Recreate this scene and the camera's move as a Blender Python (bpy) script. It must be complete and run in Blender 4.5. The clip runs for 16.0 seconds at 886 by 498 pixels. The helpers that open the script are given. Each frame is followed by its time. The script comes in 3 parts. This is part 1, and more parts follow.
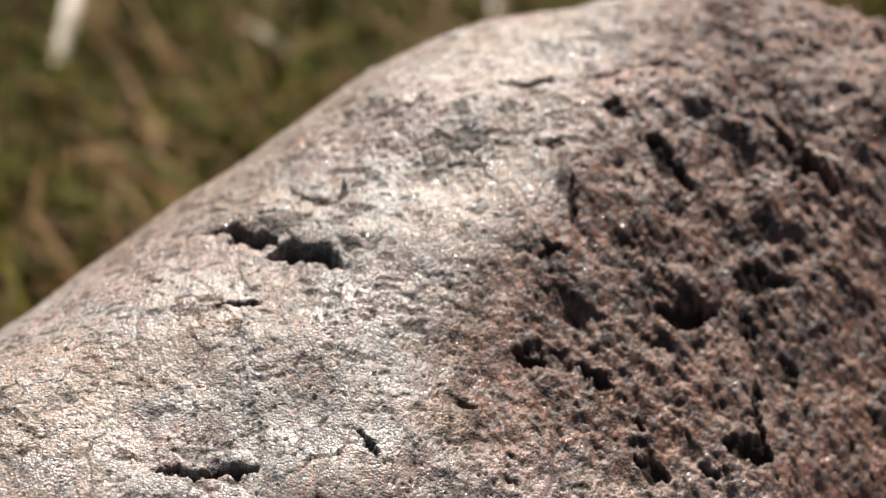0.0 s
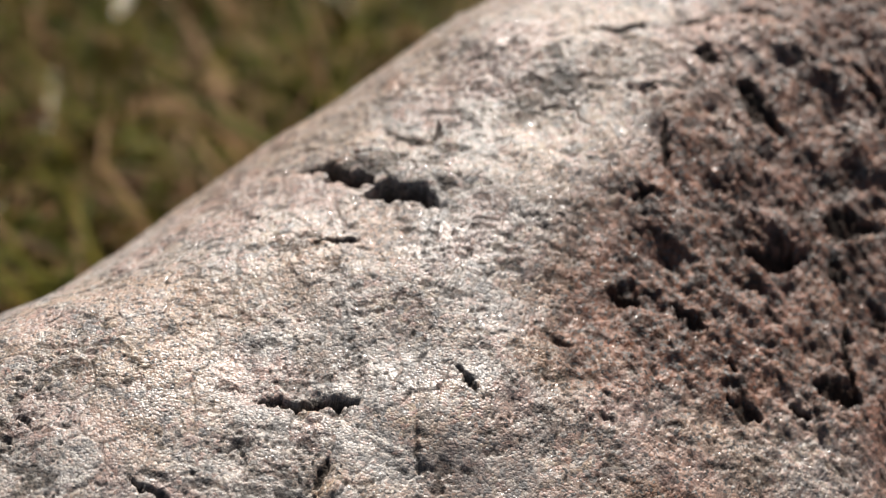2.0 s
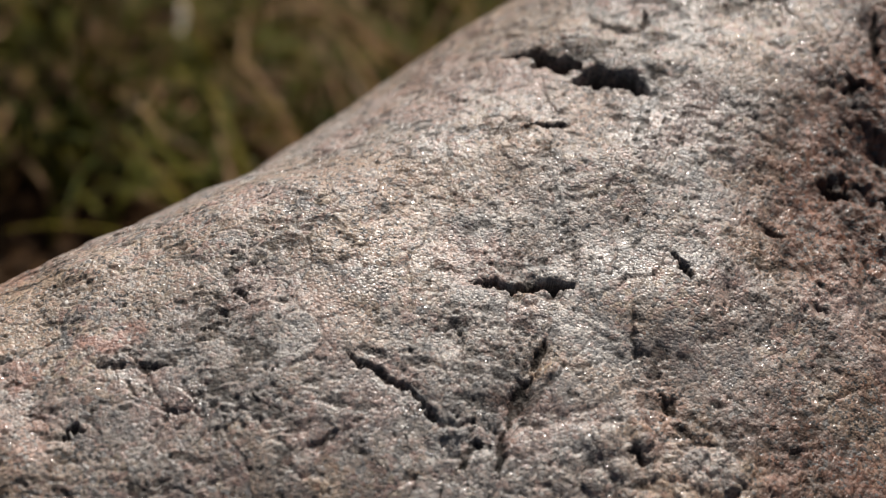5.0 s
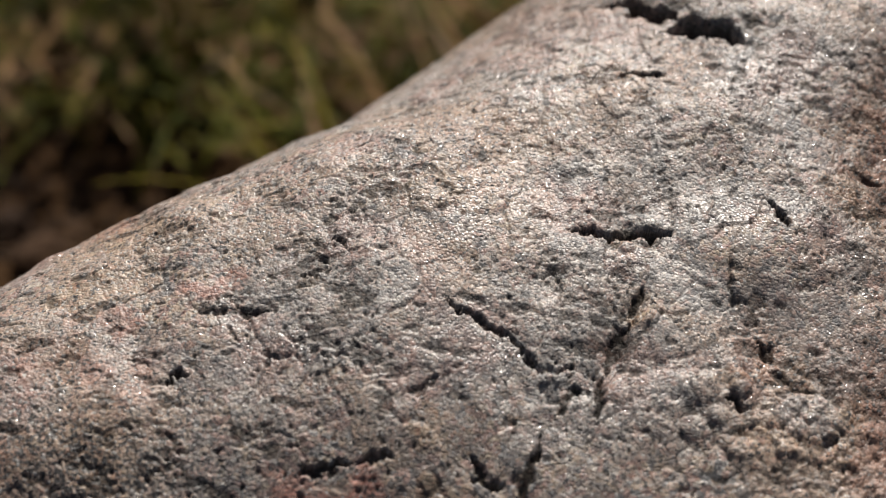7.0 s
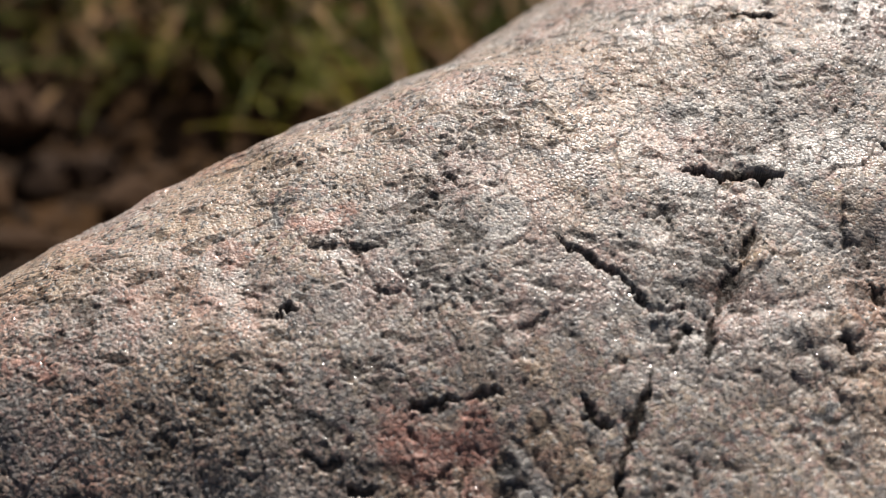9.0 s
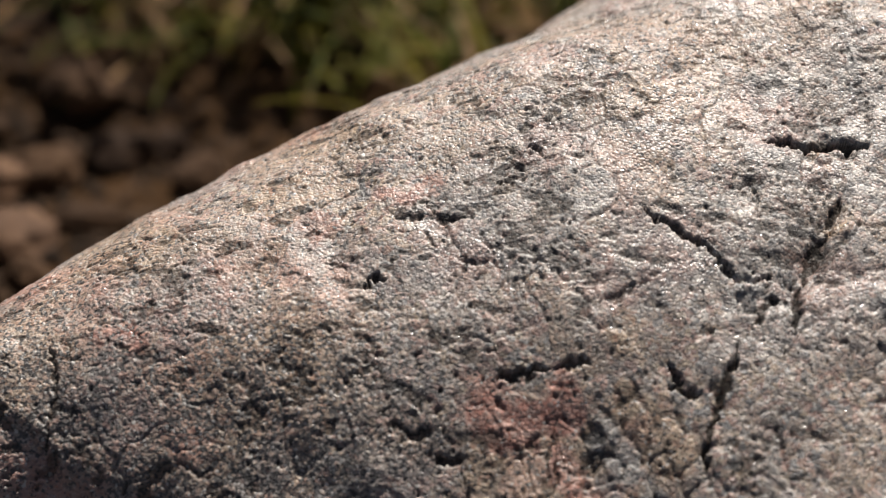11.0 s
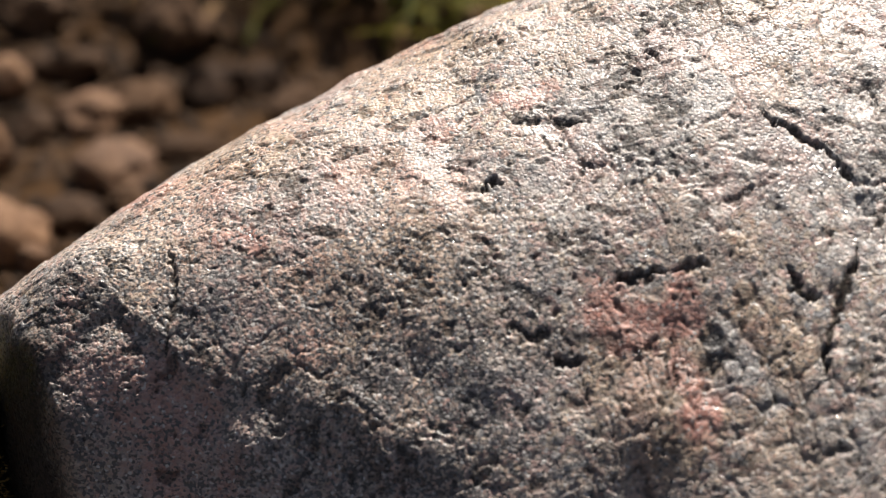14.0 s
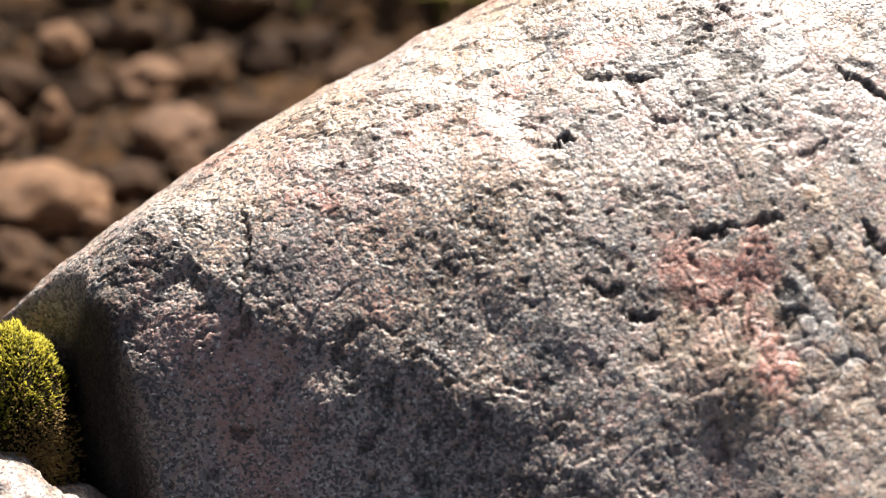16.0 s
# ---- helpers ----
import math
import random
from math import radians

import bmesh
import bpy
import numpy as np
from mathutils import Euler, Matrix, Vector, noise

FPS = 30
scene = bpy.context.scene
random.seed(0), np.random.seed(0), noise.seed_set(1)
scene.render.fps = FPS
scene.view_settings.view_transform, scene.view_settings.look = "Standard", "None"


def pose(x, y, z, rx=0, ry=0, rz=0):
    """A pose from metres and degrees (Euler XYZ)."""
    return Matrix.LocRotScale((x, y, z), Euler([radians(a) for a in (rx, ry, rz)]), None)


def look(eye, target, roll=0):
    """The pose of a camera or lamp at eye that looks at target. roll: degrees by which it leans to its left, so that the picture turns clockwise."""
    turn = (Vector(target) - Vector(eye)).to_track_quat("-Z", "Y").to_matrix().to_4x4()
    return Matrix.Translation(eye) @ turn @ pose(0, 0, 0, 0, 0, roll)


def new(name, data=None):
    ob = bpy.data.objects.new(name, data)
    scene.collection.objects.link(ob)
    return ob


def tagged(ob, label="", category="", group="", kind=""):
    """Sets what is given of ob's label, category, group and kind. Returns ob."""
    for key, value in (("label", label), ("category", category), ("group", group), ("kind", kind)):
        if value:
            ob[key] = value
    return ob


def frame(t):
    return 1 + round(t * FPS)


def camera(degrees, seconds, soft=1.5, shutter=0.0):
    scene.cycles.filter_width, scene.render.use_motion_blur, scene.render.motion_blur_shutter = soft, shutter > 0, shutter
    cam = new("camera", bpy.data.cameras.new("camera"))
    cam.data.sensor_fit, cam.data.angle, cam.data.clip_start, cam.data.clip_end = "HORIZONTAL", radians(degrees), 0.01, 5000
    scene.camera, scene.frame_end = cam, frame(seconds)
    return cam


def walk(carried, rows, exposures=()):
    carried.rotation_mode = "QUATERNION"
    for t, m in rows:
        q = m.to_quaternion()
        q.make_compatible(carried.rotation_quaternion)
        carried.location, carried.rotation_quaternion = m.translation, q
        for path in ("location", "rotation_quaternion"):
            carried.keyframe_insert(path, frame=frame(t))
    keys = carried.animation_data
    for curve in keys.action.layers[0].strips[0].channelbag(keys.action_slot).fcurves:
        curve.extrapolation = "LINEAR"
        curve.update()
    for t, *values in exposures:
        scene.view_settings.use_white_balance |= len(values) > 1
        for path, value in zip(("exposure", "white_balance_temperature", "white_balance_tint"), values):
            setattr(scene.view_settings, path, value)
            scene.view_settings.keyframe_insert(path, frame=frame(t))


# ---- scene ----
# ---------------------------------------------------------------- camera
cam = camera(25.0, 16.0, soft=1.1)
cam.data.dof.use_dof = True
cam.data.dof.focus_distance = 0.527
cam.data.dof.aperture_fstop = 6.0
PATH = [
    (0, -0.0000, 0.0000, 0.3850, 58.000, -0.000, -0.000),
    (0.5, -0.0080, -0.0046, 0.3829, 57.961, -0.231, 0.039),
    (1, -0.0142, -0.0083, 0.3780, 57.914, -0.333, 0.290),
    (1.5, -0.0195, -0.0087, 0.3795, 57.415, -0.459, 0.387),
    (2, -0.0245, -0.0109, 0.3790, 57.364, -0.510, 0.596),
    (2.5, -0.0267, -0.0128, 0.3766, 57.314, -0.526, 0.824),
    (3, -0.0321, -0.0151, 0.3740, 57.045, -0.626, 0.987),
    (3.5, -0.0398, -0.0157, 0.3697, 56.678, -0.937, 1.253),
    (4, -0.0528, -0.0146, 0.3670, 56.132, -1.457, 1.509),
    (4.5, -0.0643, -0.0154, 0.3662, 55.886, -1.579, 1.709),
    (5, -0.0776, -0.0178, 0.3625, 55.720, -1.619, 1.847),
    (7.5, -0.0919, -0.0250, 0.3585, 54.587, -0.714, 3.614),
    (8, -0.0975, -0.0261, 0.3544, 54.463, -0.742, 3.974),
    (8.5, -0.0992, -0.0265, 0.3531, 54.116, -0.622, 4.460),
    (9, -0.1052, -0.0288, 0.3513, 53.924, -0.690, 4.682),
    (11.5, -0.1194, -0.0354, 0.3505, 53.336, 0.106, 5.706),
    (12, -0.1219, -0.0373, 0.3489, 53.333, 0.306, 5.751),
    (12.5, -0.1245, -0.0398, 0.3464, 53.316, 0.517, 5.872),
    (13, -0.1261, -0.0431, 0.3410, 53.299, 0.621, 6.230),
    (13.5, -0.1274, -0.0466, 0.3370, 53.251, 0.636, 6.692),
    (14, -0.1322, -0.0487, 0.3350, 52.921, 0.816, 6.850),
    (14.5, -0.1343, -0.0498, 0.3341, 52.690, 1.111, 7.029),
    (15, -0.1374, -0.0505, 0.3317, 52.612, 1.281, 7.119),
    (15.5, -0.1404, -0.0520, 0.3311, 52.413, 1.348, 7.236),
    (16, -0.1433, -0.0540, 0.3303, 52.395, 1.571, 7.283),
]
EXPOSURES = [(0, 0.76), (3.5, 0.46), (5, 0.20), (7.5, 0.38), (9, 0.56), (12.5, 0.70), (14, 1.22), (16, 1.80)]
walk(cam, [(t, pose(x, y, z, rx, ry, rz)) for t, x, y, z, rx, ry, rz in PATH], EXPOSURES)

# ---------------------------------------------------------------- light
SUN_ELEVATION, SUN_AZIMUTH = 57.0, 13.0      # degrees; azimuth from +y towards +x
world = bpy.data.worlds.new("world")
scene.world = world
world.use_nodes = True
wn = world.node_tree
sky = wn.nodes.new("ShaderNodeTexSky")
sky.sky_type = "NISHITA"
sky.sun_disc = False
sky.dust_density = 4.0
sky.ozone_density = 0.4
sky.sun_elevation = radians(SUN_ELEVATION)
sky.sun_rotation = radians(SUN_AZIMUTH)
wn.nodes["Background"].inputs["Strength"].default_value = 0.034
wn.links.new(sky.outputs["Color"], wn.nodes["Background"].inputs["Color"])
sun = new("sun", bpy.data.lights.new("sun", "SUN"))
sun.data.energy, sun.data.angle, sun.data.color = 5.0, radians(0.53), (1.0, 0.937, 0.868)
SUN_WAY = Vector((math.sin(radians(SUN_AZIMUTH)) * math.cos(radians(SUN_ELEVATION)),
                  math.cos(radians(SUN_AZIMUTH)) * math.cos(radians(SUN_ELEVATION)),
                  math.sin(radians(SUN_ELEVATION))))
sun.matrix_world = look(SUN_WAY * 20, (0, 0, 0))

# ---------------------------------------------------------------- materials
def material(name, rough=0.6, spec=0.5):
    m = bpy.data.materials.new(name)
    m.use_nodes = True
    b = m.node_tree.nodes["Principled BSDF"]
    b.inputs["Roughness"].default_value = rough
    b.inputs["Specular IOR Level"].default_value = spec
    return m, m.node_tree, b


def node(nt, kind, **sets):
    n = nt.nodes.new("ShaderNode" + kind)
    for k, v in sets.items():
        n.inputs[k.replace("_", " ")].default_value = v
    return n


def ramp(nt, source, stops, mode="LINEAR"):
    r = nt.nodes.new("ShaderNodeValToRGB")
    r.color_ramp.interpolation = mode
    els = r.color_ramp.elements
    while len(els) < len(stops):
        els.new(0.5)
    for e, (at, colour) in zip(els, stops):
        e.position = at
        e.color = (*colour, 1) if len(colour) == 3 else colour
    nt.links.new(source, r.inputs["Fac"])
    return r.outputs["Color"]


def mix(nt, fac, a, b, how="MIX"):
    m = nt.nodes.new("ShaderNodeMix")
    m.data_type, m.blend_type = "RGBA", how
    for value, slot in ((fac, 0), (a, 6), (b, 7)):
        if isinstance(value, (int, float)):
            m.inputs[slot].default_value = value
        elif isinstance(value, tuple):
            m.inputs[slot].default_value = (*value, 1)
        else:
            nt.links.new(value, m.inputs[slot])
    return m.outputs[2]


def maths(nt, how, a, b=0.0):
    m = nt.nodes.new("ShaderNodeMath")
    m.operation = how
    for value, slot in ((a, 0), (b, 1)):
        if isinstance(value, (int, float)):
            m.inputs[slot].default_value = value
        else:
            nt.links.new(value, m.inputs[slot])
    return m.outputs[0]


def granite_material(name):
    """Granite of pale feldspar, grey quartz, pink feldspar and black mica; masks on the mesh tell where each prevails."""
    m, nt, b = material(name)
    lk = nt.links.new
    co = nt.nodes.new("ShaderNodeTexCoord").outputs["Object"]
    warp = node(nt, "TexNoise", Scale=900.0, Detail=2.0)
    lk(co, warp.inputs["Vector"])
    off = nt.nodes.new("ShaderNodeVectorMath")
    off.operation = "MULTIPLY_ADD"
    off.inputs[1].default_value = (0.0007, 0.0007, 0.0007)
    lk(warp.outputs["Color"], off.inputs[0])
    lk(co, off.inputs[2])
    along_grain = nt.nodes.new("ShaderNodeVectorMath")
    along_grain.operation = "MULTIPLY"
    along_grain.inputs[1].default_value = (0.9, 1.0, 1.0)
    lk(off.outputs[0], along_grain.inputs[0])
    vec = along_grain.outputs[0]

    def cells(scale):
        v = node(nt, "TexVoronoi", Scale=scale, Randomness=1.0)
        lk(vec, v.inputs["Vector"])
        s = nt.nodes.new("ShaderNodeSeparateColor")
        lk(v.outputs["Color"], s.inputs["Color"])
        return v, s.outputs["Red"], s.outputs["Green"], s.outputs["Blue"]

    big, b1, b2, b3 = cells(600.0)
    small, s1, s2, s3 = cells(1450.0)

    def mask(layer):
        a = nt.nodes.new("ShaderNodeAttribute")
        a.attribute_name = layer
        return a.outputs["Fac"]

    pale = ramp(nt, b1, [(0.0, (0.245, 0.212, 0.19)), (0.2, (0.31, 0.255, 0.215)), (0.38, (0.30, 0.215, 0.19)), (0.52, (0.19, 0.187, 0.185)),
                         (0.66, (0.32, 0.265, 0.21)), (0.8, (0.275, 0.20, 0.172)), (0.92, (0.37, 0.335, 0.30))], "CONSTANT")
    grey = ramp(nt, b1, [(0.0, (0.235, 0.223, 0.214)), (0.25, (0.29, 0.272, 0.258)), (0.45, (0.30, 0.25, 0.232)), (0.6, (0.17, 0.166, 0.164)), (0.8, (0.35, 0.33, 0.31))], "CONSTANT")
    red = ramp(nt, b1, [(0.0, (0.11, 0.048, 0.030)), (0.27, (0.18, 0.070, 0.036)), (0.47, (0.038, 0.028, 0.024)), (0.65, (0.085, 0.055, 0.042)), (0.85, (0.165, 0.10, 0.066))], "CONSTANT")
    pink = ramp(nt, b1, [(0.0, (0.33, 0.165, 0.13)), (0.4, (0.38, 0.215, 0.175)), (0.75, (0.30, 0.195, 0.165))], "CONSTANT")
    warm = ramp(nt, b1, [(0.0, (0.29, 0.222, 0.165)), (0.35, (0.34, 0.268, 0.20)), (0.65, (0.26, 0.21, 0.168)), (0.85, (0.31, 0.212, 0.16))], "CONSTANT")
    rust = node(nt, "TexNoise", Scale=170.0, Detail=4.0, Roughness=0.65)
    lk(co, rust.inputs["Vector"])
    red = mix(nt, 0.72, red, ramp(nt, rust.outputs["Fac"], [(0.33, (0.030, 0.021, 0.017)), (0.45, (0.095, 0.043, 0.026)), (0.55, (0.165, 0.066, 0.034)), (0.66, (0.20, 0.118, 0.075))]))
    col = mix(nt, mask("grey"), pale, grey)
    col = mix(nt, mask("warm"), col, warm)
    col = mix(nt, mask("red"), col, red)
    col = mix(nt, mask("pink"), col, pink)
    # small crystals over the large ones
    fine = ramp(nt, s1, [(0.0, (0.42, 0.43, 0.45)), (0.13, (0.72, 0.72, 0.73)), (0.3, (1.0, 0.99, 0.97)), (0.5, (1.14, 1.0, 0.92)), (0.7, (1.0, 1.02, 1.0)), (0.85, (1.32, 1.28, 1.2))], "CONSTANT")
    col = mix(nt, 0.8, col, fine, "MULTIPLY")
    # black mica
    patch = node(nt, "TexNoise", Scale=75.0, Detail=3.0)
    lk(co, patch.inputs["Vector"])
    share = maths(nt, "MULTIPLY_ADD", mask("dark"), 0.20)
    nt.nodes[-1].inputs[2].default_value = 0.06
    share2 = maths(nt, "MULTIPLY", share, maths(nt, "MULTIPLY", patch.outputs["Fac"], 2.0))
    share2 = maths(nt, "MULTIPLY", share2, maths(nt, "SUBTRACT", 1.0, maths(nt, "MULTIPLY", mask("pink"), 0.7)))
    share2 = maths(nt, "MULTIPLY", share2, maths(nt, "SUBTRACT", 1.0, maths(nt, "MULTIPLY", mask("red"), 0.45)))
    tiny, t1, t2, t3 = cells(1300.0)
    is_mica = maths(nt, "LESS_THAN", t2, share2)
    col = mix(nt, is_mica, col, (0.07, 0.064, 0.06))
    # white flakes of feldspar
    col = mix(nt, maths(nt, "GREATER_THAN", s2, maths(nt, "ADD", 0.97, maths(nt, "MULTIPLY", mask("red"), 0.06))), col, (0.46, 0.44, 0.41))
    # broad stain
    stain = node(nt, "TexNoise", Scale=28.0, Detail=4.0, Roughness=0.6)
    lk(co, stain.inputs["Vector"])
    col = mix(nt, 0.6, col, ramp(nt, stain.outputs["Fac"], [(0.3, (0.72, 0.70, 0.68)), (0.7, (1.1, 1.06, 1.02))]), "MULTIPLY")
    # dirt and painted shade in clefts, pits and joints and on the steep corner
    col = mix(nt, mask("dirt_shade"), col, (0.016, 0.014, 0.012))
    lk(col, b.inputs["Base Color"])
    rough = ramp(nt, s3, [(0.0, (0.18,) * 3), (0.07, (0.48,) * 3), (0.45, (0.54,) * 3), (0.8, (0.62,) * 3)], "CONSTANT")
    lk(maths(nt, "ADD", maths(nt, "MULTIPLY", mask("polish"), -0.20), maths(nt, "ADD", rough, maths(nt, "MULTIPLY", mask("red"), 0.12))), b.inputs["Roughness"])
    lk(maths(nt, "MULTIPLY", maths(nt, "SUBTRACT", 1.0, mask("dirt_shade")), 0.8), b.inputs["Specular IOR Level"])
    b.inputs["IOR"].default_value = 1.52
    # relief of crystals
    grain = node(nt, "TexNoise", Scale=1500.0, Detail=2.0)
    lk(co, grain.inputs["Vector"])

    def facets(cell, random_colour):
        """Every crystal's face leans its own way."""
        away = nt.nodes.new("ShaderNodeVectorMath")
        away.operation = "SUBTRACT"
        lk(vec, away.inputs[0])
        lk(cell.outputs["Position"], away.inputs[1])
        lean = nt.nodes.new("ShaderNodeVectorMath")
        lean.operation = "SUBTRACT"
        lean.inputs[1].default_value = (0.5, 0.5, 0.5)
        lk(random_colour, lean.inputs[0])
        dot = nt.nodes.new("ShaderNodeVectorMath")
        dot.operation = "DOT_PRODUCT"
        lk(away.outputs[0], dot.inputs[0])
        lk(lean.outputs[0], dot.inputs[1])
        return dot.outputs["Value"]

    tilt = maths(nt, "ADD", maths(nt, "MULTIPLY", facets(small, small.outputs["Color"]), 0.13), maths(nt, "MULTIPLY", facets(big, big.outputs["Color"]), 0.08))
    tilt = maths(nt, "ADD", tilt, maths(nt, "MULTIPLY", maths(nt, "MULTIPLY", small.outputs["Distance"], small.outputs["Distance"]), -0.00018))
    tilt = maths(nt, "ADD", tilt, maths(nt, "MULTIPLY", grain.outputs["Fac"], 0.00013))
    bump = node(nt, "Bump", Strength=0.9, Distance=1.0)
    lk(tilt, bump.inputs["Height"])
    even = node(nt, "TexNoise", Scale=110.0, Detail=3.0)
    lk(co, even.inputs["Vector"])
    lk(ramp(nt, even.outputs["Fac"], [(0.34, (0.7,) * 3), (0.55, (1.0,) * 3)]), bump.inputs["Strength"])
    lk(bump.outputs["Normal"], b.inputs["Normal"])
    return m


def plain_material(name, stops, scale, rough=0.8, bump=0.4, distance=0.002, spec=0.3):
    """A rough natural surface: colours by noise at two scales and by object, with relief."""
    m, nt, b = material(name, rough, spec)
    lk = nt.links.new
    co = nt.nodes.new("ShaderNodeTexCoord").outputs["Object"]
    n1 = node(nt, "TexNoise", Scale=scale, Detail=5.0, Roughness=0.65)
    n2 = node(nt, "TexNoise", Scale=scale * 9, Detail=3.0)
    for n in (n1, n2):
        lk(co, n.inputs["Vector"])
    isle = nt.nodes.new("ShaderNodeNewGeometry").outputs["Random Per Island"]
    rnd = nt.nodes.new("ShaderNodeObjectInfo").outputs["Random"]
    shift = maths(nt, "ADD", maths(nt, "MULTIPLY", maths(nt, "SUBTRACT", isle, 0.5), 0.45), maths(nt, "MULTIPLY", maths(nt, "SUBTRACT", rnd, 0.5), 0.3))
    col = ramp(nt, maths(nt, "ADD", n1.outputs["Fac"], shift), stops)
    col = mix(nt, 0.6, col, ramp(nt, n2.outputs["Fac"], [(0.25, (0.6,) * 3), (0.75, (1.25,) * 3)]), "MULTIPLY")
    lk(col, b.inputs["Base Color"])
    bp = node(nt, "Bump", Strength=bump, Distance=distance)
    lk(n2.outputs["Fac"], bp.inputs["Height"])
    lk(bp.outputs["Normal"], b.inputs["Normal"])
    return m


GRANITE = granite_material("granite")
SOIL = plain_material("soil", [(0.3, (0.010, 0.006, 0.0032)), (0.5, (0.021, 0.012, 0.006)), (0.7, (0.042, 0.023, 0.011))], 40, 0.9, 0.8, spec=0.03)
STRAW = plain_material("straw", [(0.2, (0.075, 0.036, 0.011)), (0.5, (0.14, 0.074, 0.024)), (0.8, (0.24, 0.15, 0.065))], 60, 0.65, 0.1, spec=0.2)
GREEN = plain_material("grass", [(0.2, (0.016, 0.023, 0.002)), (0.5, (0.045, 0.052, 0.004)), (0.8, (0.11, 0.085, 0.006))], 60, 0.7, 0.1, spec=0.12)
LITTER = plain_material("litter", [(0.25, (0.012, 0.007, 0.004)), (0.5, (0.030, 0.017, 0.009)), (0.75, (0.065, 0.036, 0.018))], 50, 0.8, 0.3, spec=0.1)
PEBBLE = plain_material("pebble", [(0.25, (0.07, 0.036, 0.018)), (0.5, (0.14, 0.075, 0.038)), (0.75, (0.23, 0.13, 0.07))], 60, 0.8, 0.5)
DARK_PEBBLE = plain_material("dark_pebble", [(0.25, (0.024, 0.013, 0.007)), (0.5, (0.052, 0.028, 0.014)), (0.75, (0.09, 0.05, 0.026))], 60, 0.85, 0.5, spec=0.15)
MOSS = plain_material("moss", [(0.25, (0.045, 0.045, 0.002)), (0.5, (0.16, 0.145, 0.004)), (0.75, (0.30, 0.25, 0.008))], 120, 0.7, 0.3)
# moss of the cushion's lower half, its shade put into the dark brown
MOSS_SHADED = plain_material("shaded_moss", [(0.25, (0.012, 0.009, 0.003)), (0.5, (0.028, 0.020, 0.006)), (0.75, (0.055, 0.036, 0.010))], 120, 0.85, 0.6, spec=0.1)
MOSS_DRY = plain_material("dry_moss", [(0.25, (0.10, 0.06, 0.012)), (0.5, (0.20, 0.12, 0.03)), (0.75, (0.30, 0.19, 0.06))], 120, 0.7, 0.3)

# ---------------------------------------------------------------- noise on arrays
def hashed(i, j, seed):
    n = (i.astype(np.int64) * 374761393 + j.astype(np.int64) * 668265263 + seed * 1274126177) & 0xFFFFFFFF
    n = ((n ^ (n >> 13)) * 1274126177) & 0xFFFFFFFF
    n = ((n ^ (n >> 16)) * 2246822519) & 0xFFFFFFFF
    return ((n ^ (n >> 15)) & 0xFFFFFF) / float(0xFFFFFF)


def value_noise(x, y, seed):
    i, j = np.floor(x), np.floor(y)
    u, v = x - i, y - j
    u, v = u * u * u * (u * (6 * u - 15) + 10), v * v * v * (v * (6 * v - 15) + 10)
    a, b = hashed(i, j, seed), hashed(i + 1, j, seed)
    c, d = hashed(i, j + 1, seed), hashed(i + 1, j + 1, seed)
    return (a + (b - a) * u) * (1 - v) + (c + (d - c) * u) * v - 0.5


def fbm(x, y, size, seed, octaves=4, gain=0.5):
    total, amp = 0.0, 1.0
    for k in range(octaves):
        a = 0.6 + k * 1.1
        xr, yr = x * math.cos(a) - y * math.sin(a), x * math.sin(a) + y * math.cos(a)
        total = total + amp * value_noise(xr / size + 37.2 * k, yr / size - 11.7 * k, seed + k)
        amp, size = amp * gain, size * 0.5
    return total


def worley(x, y, size, seed):
    """Distances to the two nearest cell points, in cells, the nearest cell's random number, and a face that leans as that cell does."""
    i, j = np.floor(x / size), np.floor(y / size)
    f1, f2, who, lean = np.full(x.shape, 9.0), np.full(x.shape, 9.0), np.zeros(x.shape), np.zeros(x.shape)
    for di in (-1, 0, 1):
        for dj in (-1, 0, 1):
            ci, cj = i + di, j + dj
            dx = x / size - ci - hashed(ci, cj, seed)
            dy = y / size - cj - hashed(ci, cj, seed + 7)
            d = np.sqrt(dx * dx + dy * dy)
            r = hashed(ci, cj, seed + 13)
            near = d < f1
            f2 = np.where(near, f1, np.minimum(f2, d))
            who = np.where(near, r, who)
            lean = np.where(near, dx * (hashed(ci, cj, seed + 17) - 0.5) + dy * (hashed(ci, cj, seed + 19) - 0.5), lean)
            f1 = np.where(near, d, f1)
    return f1, f2, who, lean * size


def smooth(a, b, x):
    s = np.clip((x - a) / (b - a), 0, 1)
    return s * s * (3 - 2 * s)


# ---------------------------------------------------------------- the boulder's form
POWERS = [(i, j) for i in range(7) for j in range(7 - i)]
FORM = [0.07358, 0.04919, -0.14341, -0.00321, -0.02501, -0.06900, -0.01767, 0.01838, 0.22343, 0.31807, -0.08608, -0.04902, -0.01828, -0.07332, -0.18289, -0.07331, -0.01666, -0.01173, 0.02029, 0.04710, -0.00240, 0.00201, -0.01457, -0.02110, 0.01725, 0.01713, 0.02733, -0.01216]


def spot(x, y, cx, cy, rx, ry, turn=0.0):
    """A soft oval patch, 1 in its middle."""
    c, s = math.cos(radians(turn)), math.sin(radians(turn))
    dx, dy = x - cx, y - cy
    return np.exp(-((dx * c + dy * s) / rx) ** 2 - ((dy * c - dx * s) / ry) ** 2)


